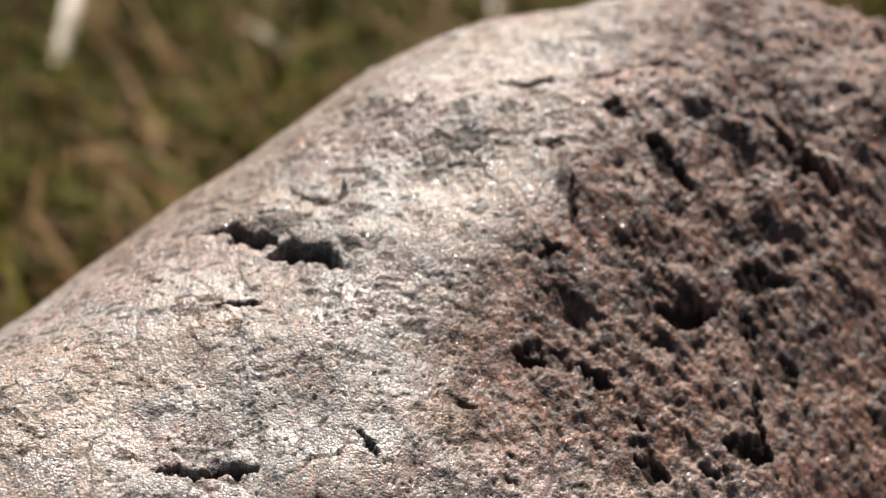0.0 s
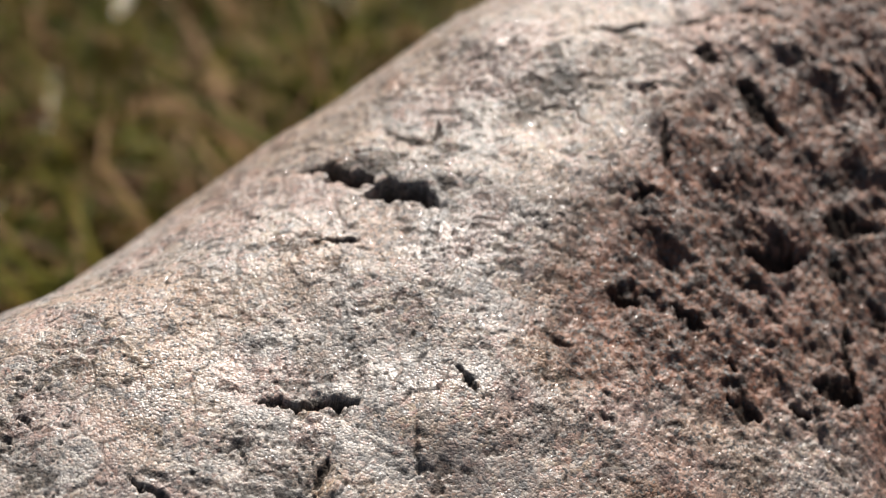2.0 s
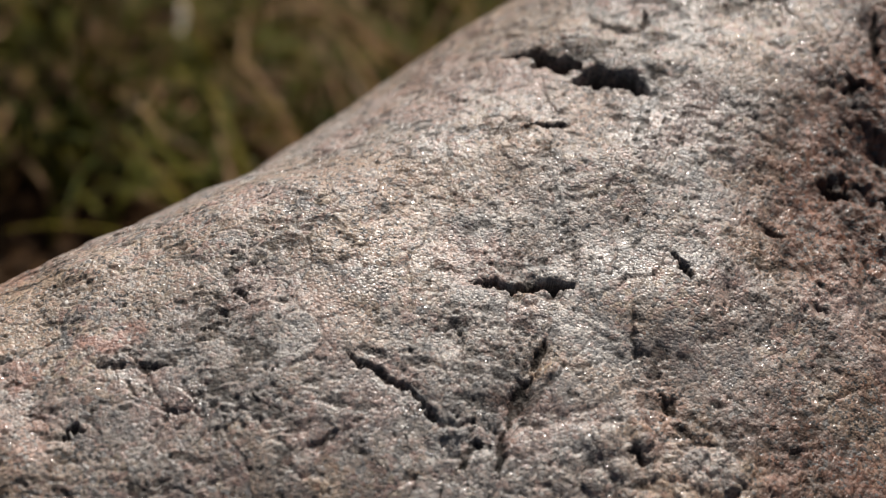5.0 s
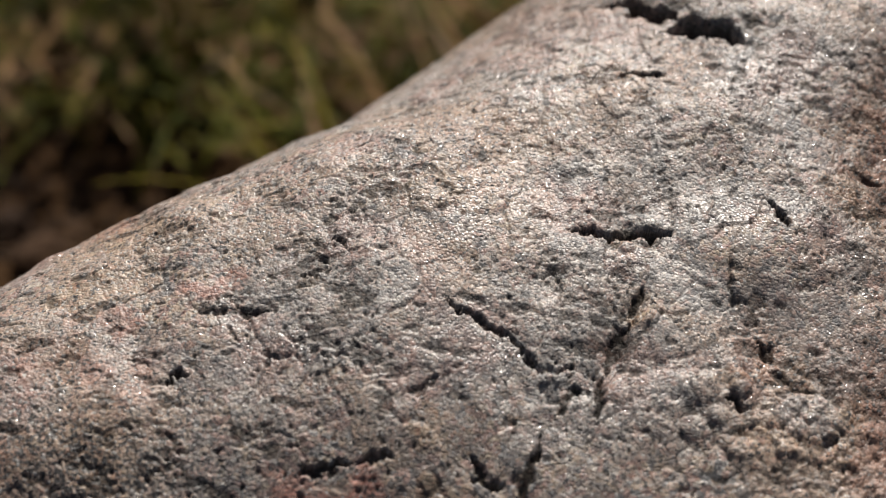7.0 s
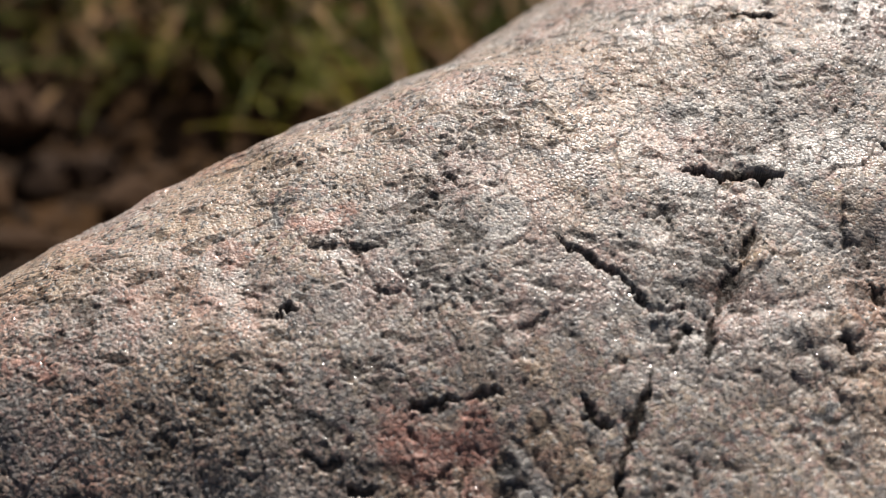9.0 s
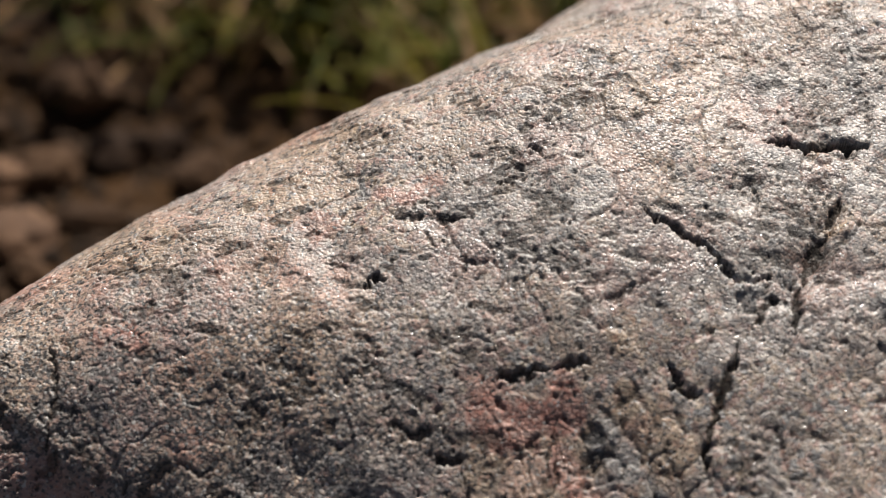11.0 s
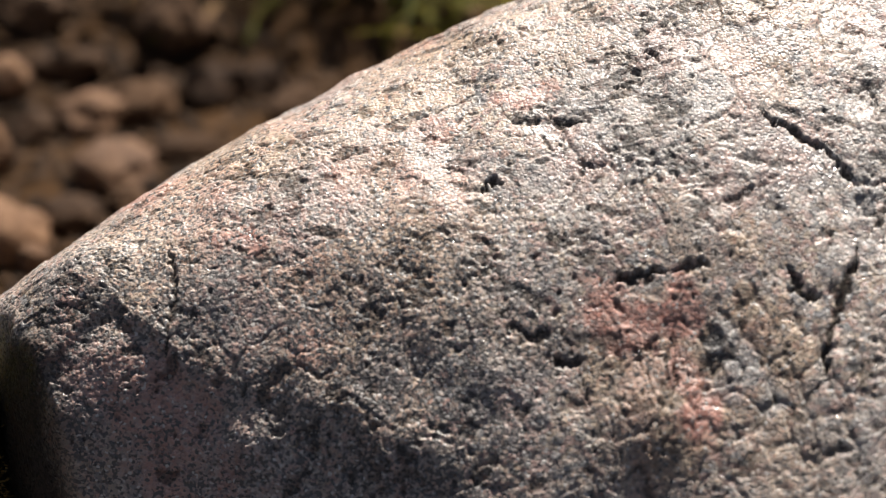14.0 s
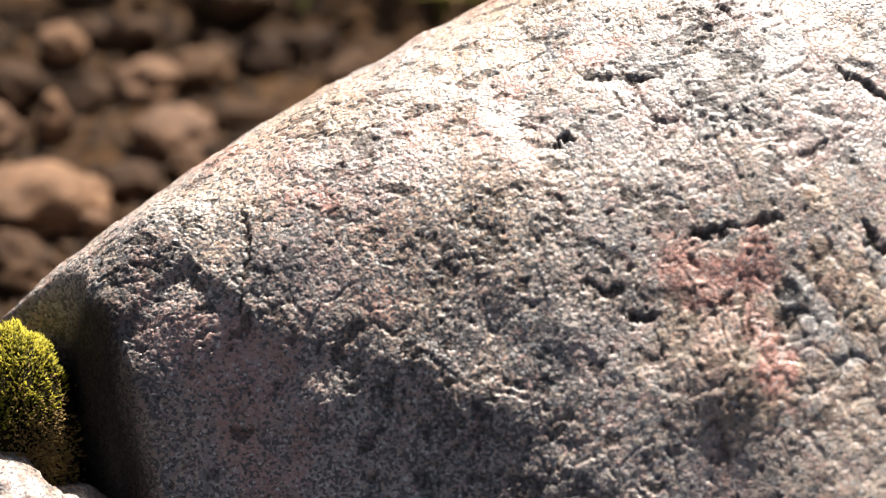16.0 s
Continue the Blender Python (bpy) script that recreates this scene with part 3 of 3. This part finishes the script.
    z = z + amount * (fine - 0.00022 * joint) + (0.13 * (1 - worn) + 0.5 * rough + 0.05 * front + 0.2 * cobble + 0.7 * pebbly) * (mid - 0.0003 * mid_joint)
    z = z + cobble * (0.55 * lumps - 0.0005 * lump_joint)
    # crystals that have fallen out, in crowds
    crowd = smooth(0.02, 0.34, fbm(x, y, 0.017, 201, 3) + 0.6 * sum(spot(x, y, *where) for where in CROWDS)) * (1 - 0.5 * cobble)
    lost = core * (who < 0.010 + 0.06 * crowd + 0.05 * rough)
    z = z - 0.0005 * lost - 0.0007 * pebbly * mid_core * (mid_who < 0.13)
    # ragged crevices, wider than they are deep
    hole = smooth(0.34, 0.48, fbm(x * 0.5 + wx, y * 1.15 + wy, 0.0031, 23, 3, 0.55) + 0.19 * crowd + 0.02 * front + 0.05 * rough)
    z = z - 0.0004 * hole
    # thin crooked cracks
    vein = np.abs(fbm(x * 0.6 + 2 * wx, y + 2 * wy, 0.018, 211, 3, 0.5))
    vein = smooth(0.022, 0.003, vein) * smooth(-0.02, 0.2, fbm(x, y, 0.025, 223, 3))
    z = z - 0.0003 * vein
    # crevices, joints and lost crystals darkened by colour, for dirt and shade
    dirt_shade = np.maximum(np.maximum(0.7 * lost, 0.6 * hole), 0.35 * np.maximum(vein, 0.8 * seam))
    dirt_shade = np.maximum(dirt_shade, np.maximum(0.55 * joint * (0.06 + 0.8 * crowd), 0.5 * cobble * lump_joint))
    dirt_shade = np.maximum(dirt_shade, pebbly * np.maximum(0.7 * mid_joint, 0.8 * mid_core * (mid_who < 0.13)))
    # clefts with ragged sides, steeper on the far side; their far lip stands a little proud
    wob = 0.0014 * fbm(x, y, 0.008, 29, 3, 0.5) + 0.0016 * fbm(x, y, 0.0024, 37, 3, 0.6)
    wob2 = 0.0014 * fbm(x, y, 0.008, 43, 3, 0.5) + 0.0016 * fbm(x, y, 0.0024, 47, 3, 0.6)
    xw, yw, width_noise, depth_noise = x + wob, y + wob2, value_noise(x / 0.005, y / 0.005, 93), value_noise(x / 0.005, y / 0.005, 91)
    ragged_noise = fbm(x, y, 0.004, 97, 2)
    for line, half, deep in CLEFTS:
        px, py = [p[0] for p in line], [p[1] for p in line]
        c0, c1 = np.searchsorted(xs, (min(px) - 0.02, max(px) + 0.02))
        near_y = np.where((y[:, c0:c1] > min(py) - 0.02) & (y[:, c0:c1] < max(py) + 0.02), 1, 0).any(axis=1)
        rows = np.nonzero(near_y)[0]
        part = (slice(rows[0], rows[-1] + 1), slice(c0, c1))
        d, s, side = along(xw[part], yw[part], line)
        d = d * (1 + (0.9 if half > 2.3 else 0.4) * ragged_noise[part])
        half, deep = 0.62 * half / 1000, (0.55 if half < 2.3 else 0.75) * deep / 1000
        half = half * (0.3 + 0.85 * np.sin(np.pi * np.clip(s, 0.03, 0.97)) + 0.6 * width_noise[part])
        wide = np.where(side > 0, 1.1, 0.8)
        near = np.clip(1 - d / np.maximum(half * 1.35 * wide, 1e-5), 0, 1) ** 0.8
        z[part] -= 1.35 * deep * near * np.clip(0.85 + 0.9 * depth_noise[part], 0.3, 1.4)
        z[part] -= 0.22 * deep * np.exp(-(d / (0.0014 + 2.4 * half)) ** 2)
        z[part] += 0.14 * deep * np.exp(-((d - half * 2.0) / (half * 1.2 + 0.0001)) ** 2) * (side > 0)
        # the cleft's inside is darkened by colour too, as if dirty and shaded
        dirt_shade[part] = np.maximum(dirt_shade[part], 0.88 * min(1.0, 0.5 + deep / 0.003) * smooth(0.12, 0.55, near))
    # smooth pebbles of quartz and feldspar held in the clefts
    for ex, ey, rx, ry, mm in INCLUSIONS:
        bump = np.clip(1 - ((x - ex) / rx) ** 2 - ((y - ey) / ry) ** 2, 0, 1) ** 0.5
        z = z + mm / 1000 * bump
        dirt_shade = dirt_shade * (1 - 0.9 * smooth(0.0, 0.5, bump))
    z = np.maximum(z, -0.17 + 0.01 * fbm(x, y, 0.05, 61, 2))
    z[0, :] = z[-1, :] = -0.19
    z[:, 0] = z[:, -1] = -0.19
    verts = np.stack([x.ravel(), y.ravel(), z.ravel()], 1)
    ob = mesh_object("boulder", verts, grid_faces(len(xs), len(vs)), GRANITE)
    n1 = fbm(x, y, 0.03, 101, 4)
    n2 = fbm(x, y, 0.02, 131, 4)
    ragged = 0.006 * fbm(x, y, 0.006, 137, 3)
    xr, yr = x + ragged, y - 0.7 * ragged
    pink = sum(k * smooth(0.25, 0.6, spot(xr, yr, *where)) for k, where in PINK)
    tan = sum(k * smooth(0.25, 0.6, spot(xr, yr, *where)) for k, where in TAN)
    quartz = sum(k * smooth(0.25, 0.6, spot(xr, yr, *where)) for k, where in QUARTZ)
    # near-black over the corner face paints the shade it lies in
    corner_shade = smooth(-0.012, 0.001, -0.2976 + (0.3358 - y) * 0.56 - x + 0.012 * n1 + 0.008 * n2) * smooth(0.352, 0.338, y)
    masks = {
        "red": np.clip(1.25 * smooth(-0.012, 0.045, x - (y - 0.47) * 0.5) * smooth(0.405, 0.44, y) + 0.7 * n1 - 0.12 + 0.35 * (who - 0.5), 0, 1) * smooth(0.395, 0.435, y)
               + 1.0 * spot(x, y, 0.033, 0.380, 0.048, 0.030) * smooth(-0.4, 0.05, n2),
        "grey": np.clip(0.34 + 1.3 * n2 + 0.9 * (pwho - 0.5) + 0.5 * worn + 0.25 * front + quartz - tan, 0, 1),
        "warm": np.clip(0.14 + 1.2 * n1 + 0.9 * (((pwho * 7.3) % 1.0) - 0.5) + 0.3 * smooth(-0.17, -0.24, x) * smooth(0.34, 0.38, y)
                        + 0.3 * cobble + tan - quartz - 0.5 * worn - 0.2 * front, 0, 1),
        "pink": np.clip(pink + 0.3 * smooth(0.13, 0.4, n2) + 0.35 * smooth(-0.13, -0.24, x) * smooth(-0.2, 0.3, n2 + 0.6 * (who - 0.5)), 0, 1),
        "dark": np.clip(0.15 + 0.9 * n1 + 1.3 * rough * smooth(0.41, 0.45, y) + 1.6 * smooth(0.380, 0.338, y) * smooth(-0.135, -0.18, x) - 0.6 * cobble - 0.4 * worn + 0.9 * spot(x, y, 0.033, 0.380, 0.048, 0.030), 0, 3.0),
        "polish": np.clip(sum(spot(xr, yr, *where) for where in POLISHED) * smooth(-0.2, 0.1, n2), 0, 1) * (1 - rough),
        "dirt_shade": np.clip(np.maximum(dirt_shade, 0.93 * corner_shade), 0, 1),
    }
    for key, value in masks.items():
        layer = ob.data.attributes.new(key, "FLOAT", "POINT")
        layer.data.foreach_set("value", np.ascontiguousarray(value.ravel(), np.float32))
    return tagged(ob, "weathered pinkish grey granite boulder with clefts, pits and sparkling mica", "boulder")


build_boulder()


# ---------------------------------------------------------------- the ground
def build_ground():
    far = [0.9 * 1.35 ** k for k in range(24)]
    near = axis([(-0.8, 0.9, 0.006)])
    xs = np.concatenate([[-v for v in reversed(far)], near, [v for v in far[1:]]])
    ys = xs + 0.5
    x, y = np.meshgrid(np.unique(xs), np.unique(ys))
    z = ground_height(x, y) + 0.006 * fbm(x, y, 0.025, 77, 3) * smooth(2, 0.6, np.hypot(x, y - 0.5))
    verts = np.stack([x.ravel(), y.ravel(), z.ravel()], 1)
    ob = mesh_object("ground", verts, grid_faces(x.shape[1], x.shape[0]), SOIL)
    return tagged(ob, "dark brown soil with leaf litter and grass", "ground", kind="structure")


build_ground()


# ---------------------------------------------------------------- loose things on the ground
def on_ground(x, y):
    return float(ground_height(np.array([x]), np.array([y]))[0])


def ribbon(verts, faces, base, heading, length, width, bend, twist, rise, rng, fold=0.25):
    """Adds one folded blade: three points across, tapering to its tip."""
    x, y, z = base
    n, first = 6, len(verts)
    pitch = rise
    for k in range(n + 1):
        s = k / n
        w = width * (1 - s ** 2.2) * (0.75 + 0.5 * min(1, s * 3)) * 0.5 + 0.00015
        a = heading + twist * s
        sx, sy = -math.sin(a), math.cos(a)
        verts.append((x + sx * w, y + sy * w, z + fold * w))
        verts.append((x, y, z))
        verts.append((x - sx * w, y - sy * w, z + fold * w))
        step = length / n
        x, y, z = x + math.cos(a) * math.cos(pitch) * step, y + math.sin(a) * math.cos(pitch) * step, z + math.sin(pitch) * step
        pitch -= bend / n
        z = max(z, base[2] + 0.002)
    for k in range(n):
        for j in (0, 1):
            p = first + 3 * k + j
            faces.append((p, p + 1, p + 4, p + 3))


def sward(name, mat, count, seed, where, lengths, widths, rises, label, category, also=None):
    rng, dice = random.Random(seed), np.random.default_rng(seed)
    far = dice.random(count * 12) < 0.15
    x = np.where(far, dice.normal(0, 1.1, far.size), dice.normal(-0.1, 0.35, far.size))
    y = np.where(far, dice.normal(0.8, 1.1, far.size), dice.normal(0.89, 0.26, far.size))
    if also:
        cx, cy, wide, share = also
        there = dice.random(far.size) < share
        x, y = np.where(there, dice.normal(cx, wide, far.size), x), np.where(there, dice.normal(cy, wide, far.size), y)
    low = ground_height(x, y)
    keep = (dice.random(x.size) < where(x, y)) & (boulder_top(x, y) < low - 0.02)
    verts, faces = [], []
    for bx, by, bz in list(zip(x[keep], y[keep], low[keep]))[:count]:
        ribbon(verts, faces, (bx, by, bz), rng.uniform(0, 6.283), rng.uniform(*lengths), rng.uniform(*widths),
               rng.uniform(0.3, 1.9), rng.uniform(-0.7, 0.7), rng.uniform(*rises), rng)
    ob = mesh_object(name, verts, faces, mat)
    return tagged(ob, label, category, kind="stuff")


def grassy(x, y):
    """Grass grows beyond the boulder, thinner towards the stones."""
    return (0.98 / (1 + np.exp(-(x * 0.7 + (y - 0.5) - 0.01) / 0.038))) * (x * 0.7 + y > 0.48) * ((y > 0.50) & ((x < -0.03) | (y > 0.66)) | (np.hypot(x, y) > 0.9))


def bare(x, y):
    return (1.0 - 0.55 * grassy(x, y)) * ((y > 0.37) | (np.hypot(x, y) > 0.9))


sward("grass", GREEN, 8500, 1, grassy, (0.03, 0.10), (0.0013, 0.0034), (0.5, 1.4), "olive green grass growing behind the boulder", "grass")
sward("dry_grass", STRAW, 3700, 2, grassy, (0.036, 0.12), (0.0013, 0.0036), (0.1, 1.2), "dry straw coloured grass lying among green blades", "grass")
sward("leaf_litter", LITTER, 9500, 3, bare, (0.003, 0.011), (0.0013, 0.004), (-0.1, 0.6), "curled brown leaf litter on dark soil", "leaf litter", (-0.425, 0.61, 0.12, 0.45))


def straw(start, end, width, label):
    """One pale dead blade from start to end."""
    verts, faces = [], []
    a, b = Vector(start), Vector(end)
    d = b - a
    flat = math.hypot(d.x, d.y)
    ribbon(verts, faces, a, math.atan2(d.y, d.x), d.length, width, 0.25, 0.15, math.atan2(d.z, flat) + 0.12, None)
    ob = mesh_object("grass_blade", verts, faces, STRAW_PALE)
    return tagged(ob, label, "grass", group="pale dead blades")


STRAW_PALE = plain_material("pale_straw", [(0.2, (0.28, 0.23, 0.155)), (0.5, (0.38, 0.32, 0.23)), (0.8, (0.46, 0.40, 0.31))], 60, 0.5, 0.1, spec=0.5)
PALE = "broad pale dead grass blade lying on the ground"
straw((-0.1903, 0.8858, -0.0598), (-0.1814, 1.0080, -0.0371), 0.0072, PALE)
straw((0.0271, 0.9135, -0.0598), (0.0284, 1.0080, -0.0472), 0.0066, PALE)
straw((-0.1046, 0.9387, -0.0623), (-0.0756, 0.8820, -0.0573), 0.0048, PALE)
straw((-0.2142, 0.8064, -0.0850), (-0.2167, 0.8568, -0.0749), 0.0029, PALE)
straw((-0.2394, 0.7056, -0.0825), (-0.2117, 0.7245, -0.0686), 0.0026, PALE)


def lump(name, mat, centre, size, seed, turn=0.0, rough=0.34, level=4):
    """A worn stone: a ball pressed flat, with broad facets and fine relief."""
    bm = bmesh.new()
    bmesh.ops.create_icosphere(bm, subdivisions=level, radius=1.0)
    noise.seed_set(seed)
    off = Vector((seed * 3.1, seed * 1.7, seed * 0.9))
    for v in bm.verts:
        p = v.co.copy()
        k = 1 + rough * noise.noise(p * 0.9 + off) + rough * 0.5 * noise.noise(p * 2.1 + off) + rough * 0.22 * noise.noise(p * 6 + off) + rough * 0.1 * noise.noise(p * 15 + off)
        v.co = Vector((p.x * size[0], p.y * size[1], p.z * size[2])) * k
    for f in bm.faces:
        f.smooth = True
    me = bpy.data.meshes.new(name)
    bm.to_mesh(me)
    bm.free()
    me.materials.append(mat)
    ob = new(name, me)
    ob.matrix_world = pose(*centre, 0, 0, turn)
    return ob


TAN_STONES = [      # x, y, half sizes in mm, turn
    (-0.338, 0.558, 15, 12, 9, -30), (-0.377, 0.51, 23, 15, 12, 7), (-0.388, 0.569, 6, 6, 10, -16), (-0.357, 0.598, 13, 10, 8, 21),
    (-0.353, 0.501, 5, 5, 6, -25), (-0.397, 0.616, 8, 8, 8, -11), (-0.418, 0.559, 13, 13, 10, -1),
]
BROWN_STONES = [
    (-0.346, 0.53, 10, 8, 6, -2), (-0.377, 0.632, 14, 7, 6, 12), (-0.339, 0.609, 11, 11, 9, 26), (-0.312, 0.573, 13, 6, 5, 3),
    (-0.409, 0.588, 9, 9, 8, -20), (-0.377, 0.591, 9, 7, 5, 17), (-0.326, 0.538, 8, 6, 4, -6), (-0.373, 0.477, 14, 10, 8, -29),
    (-0.276, 0.607, 8, 8, 6, 8), (-0.339, 0.665, 14, 13, 10, -15), (-0.312, 0.626, 11, 9, 7, 22), (-0.4, 0.665, 14, 12, 9, -24),
    (-0.294, 0.632, 9, 7, 6, 13),
]
for k, (sx, sy, a, b, c, turn) in enumerate(TAN_STONES + BROWN_STONES):
    tan_one = k < len(TAN_STONES)
    st = lump("stone", PEBBLE if tan_one else DARK_PEBBLE, (sx, sy, on_ground(sx, sy) + c * 0.00065), (a / 850, b / 850, c / 850), 5 + k, turn, 0.40, level=4)
    tagged(st, "rounded tan stone lying in dark soil" if tan_one else "rounded dark brown stone half sunk in soil", "stone", group="stones beside the boulder")


# ---------------------------------------------------------------- the stone and the moss at the boulder's foot
side_stone = lump("granite_stone", GRANITE, (-0.322, 0.296, -0.0508), (0.034, 0.026, 0.022), 41, 25, 0.30, 6)
tagged(side_stone, "small pale granite stone lying against the boulder's foot", "stone")


def build_moss():
    cx, cy = -0.318, 0.3265
    top = new("moss_cushion")
    top.matrix_world = pose(cx, cy, -0.040)
    tagged(top, "bright yellow green moss cushion with a dry brown flank", "moss")
    # dark body: its bare lower part carries the cushion's shade as colour
    body = lump("cushion", MOSS_SHADED, (0, 0, 0), (0.0158, 0.0185, 0.0365), 61, 0, 0.14)
    body.parent = top
    rng = random.Random(8)
    for name, mat, share, label in (("fuzz", MOSS, 5200, "bright yellow green moss shoots"), ("dry_fuzz", MOSS_DRY, 2200, "dry rusty brown moss shoots")):
        verts, faces = [], []
        for _ in range(share):
            th, ph = rng.uniform(0, 6.283), math.acos(rng.uniform(0.42 + 0.12 * rng.random(), 1))
            dry = name == "dry_fuzz"
            if dry:
                th, ph = rng.gauss(-0.8, 0.33), rng.gauss(1.40, 0.22)
            n = Vector((math.sin(ph) * math.cos(th), math.sin(ph) * math.sin(th), math.cos(ph)))
            puff = 1.06 if dry else 1.0 + 0.10 * noise.noise(n * 3.2) + 0.07 * noise.noise(n * 7.0)
            base = puff * Vector((n.x * 0.0155, n.y * 0.0182, n.z * 0.0363)) * (1.0 + rng.uniform(-0.03, 0.05))
            lean = (n + Vector((rng.gauss(0, 0.3), rng.gauss(0, 0.3), rng.gauss(0.15, 0.3)))).normalized()
            side = lean.orthogonal().normalized()
            side.rotate(Matrix.Rotation(rng.uniform(0, 6.283), 3, lean))
            other = lean.cross(side)
            long, wide, first = rng.uniform(0.0007, 0.0017), rng.uniform(0.0002, 0.0004), len(verts)
            for k in range(3):
                a = k * 2.094
                verts.append(base + (side * math.cos(a) + other * math.sin(a)) * wide)
            verts.append(base + lean * long)
            faces += [(first, first + 1, first + 3), (first + 1, first + 2, first + 3), (first + 2, first, first + 3)]
        ob = mesh_object(name, verts, faces, mat)
        ob.parent = top
        tagged(ob, label, kind="stuff")


build_moss()


# ---------------------------------------------------------------- an unseen shrub, added beside the boulder so that its leaves shade the ground
LEAF = plain_material("leaf", [(0.25, (0.03, 0.05, 0.008)), (0.5, (0.055, 0.085, 0.014)), (0.75, (0.09, 0.12, 0.02))], 80, 0.5, 0.2, spec=0.4)
BARK = plain_material("bark", [(0.25, (0.05, 0.035, 0.025)), (0.5, (0.09, 0.06, 0.04)), (0.75, (0.13, 0.09, 0.06))], 90, 0.8, 0.6)


def tube(line, r0, r1, name, mat):
    """A tapering round twig along smoothed points."""
    cu = bpy.data.curves.new(name, "CURVE")
    cu.dimensions, cu.bevel_depth, cu.bevel_resolution, cu.resolution_u = "3D", 1.0, 2, 6
    sp = cu.splines.new("NURBS")
    sp.points.add(len(line) - 1)
    sp.use_endpoint_u, sp.order_u = True, 3
    for k, p in enumerate(line):
        sp.points[k].co = (*p, 1)
        sp.points[k].radius = r0 + (r1 - r0) * k / (len(line) - 1)
    tmp = bpy.data.objects.new(name, cu)
    scene.collection.objects.link(tmp)
    me = bpy.data.meshes.new_from_object(tmp.evaluated_get(bpy.context.evaluated_depsgraph_get()))
    bpy.data.objects.remove(tmp)
    me.name = name
    me.materials.clear()
    me.materials.append(mat)
    return new(name, me)


def build_shade_shrub():
    rng = random.Random(21)
    root = Vector((-0.62, 0.60, on_ground(-0.62, 0.60)))
    top = new("shrub")
    top.matrix_world = Matrix.Translation(root)
    tagged(top, "unseen low leafy shrub with brown twigs, added to shade the ground", "shrub")

    def under(part):
        part.parent = top
        part.matrix_parent_inverse = top.matrix_world.inverted()
        return part

    under(tube([root - Vector((0, 0, 0.02)), root + Vector((0.02, 0, 0.12)), root + Vector((0.09, -0.01, 0.24))], 0.006, 0.004, "stem", BARK))
    fork = root + Vector((0.09, -0.01, 0.24))
    sprays = [      # end of the twig, leaves, spread along and across
        (Vector((-0.190, 0.700, 0.280)), 215, (-0.46, -0.22), (0.62, 0.76), 0.005, 0.010),
    ]
    for tip, count, xs, ys, small, large in sprays:
        under(tube([fork, fork.lerp(tip, 0.4) + Vector((0, 0, 0.035)), fork.lerp(tip, 0.75) + Vector((0, 0, 0.015)), tip], 0.0025, 0.0007, "twig", BARK))
        verts, faces = [], []
        for _ in range(count):
            foot = Vector((rng.uniform(*xs), rng.uniform(*ys), -0.1))
            # each leaf is set sunward of the spot of ground it shades
            c = foot + SUN_WAY * rng.uniform(0.27, 0.33)
            long, wide = rng.uniform(small, large), rng.uniform(small, large) * 0.55
            a = rng.uniform(0, 6.283)
            u = Vector((math.cos(a), math.sin(a), rng.uniform(-0.4, 0.3))).normalized()
            w = u.cross(Vector((rng.gauss(0, 0.25), rng.gauss(0, 0.25), 1))).normalized()
            n = w.cross(u)
            first = len(verts)
            for s, q in ((-1, 0.05), (-0.5, 0.8), (0, 1), (0.5, 0.75), (1, 0.04)):
                droop = n * (-0.25 * long * s * s)
                verts += [c + u * long * s + w * wide * q + n * 0.15 * wide + droop, c + u * long * s + droop, c + u * long * s - w * wide * q + n * 0.15 * wide + droop]
            for k in range(4):
                for j in (0, 1):
                    p = first + 3 * k + j
                    faces.append((p, p + 1, p + 4, p + 3))
        under(tagged(mesh_object("foliage", verts, faces, LEAF), "small green leaves placed to shade the ground", kind="stuff"))


build_shade_shrub()
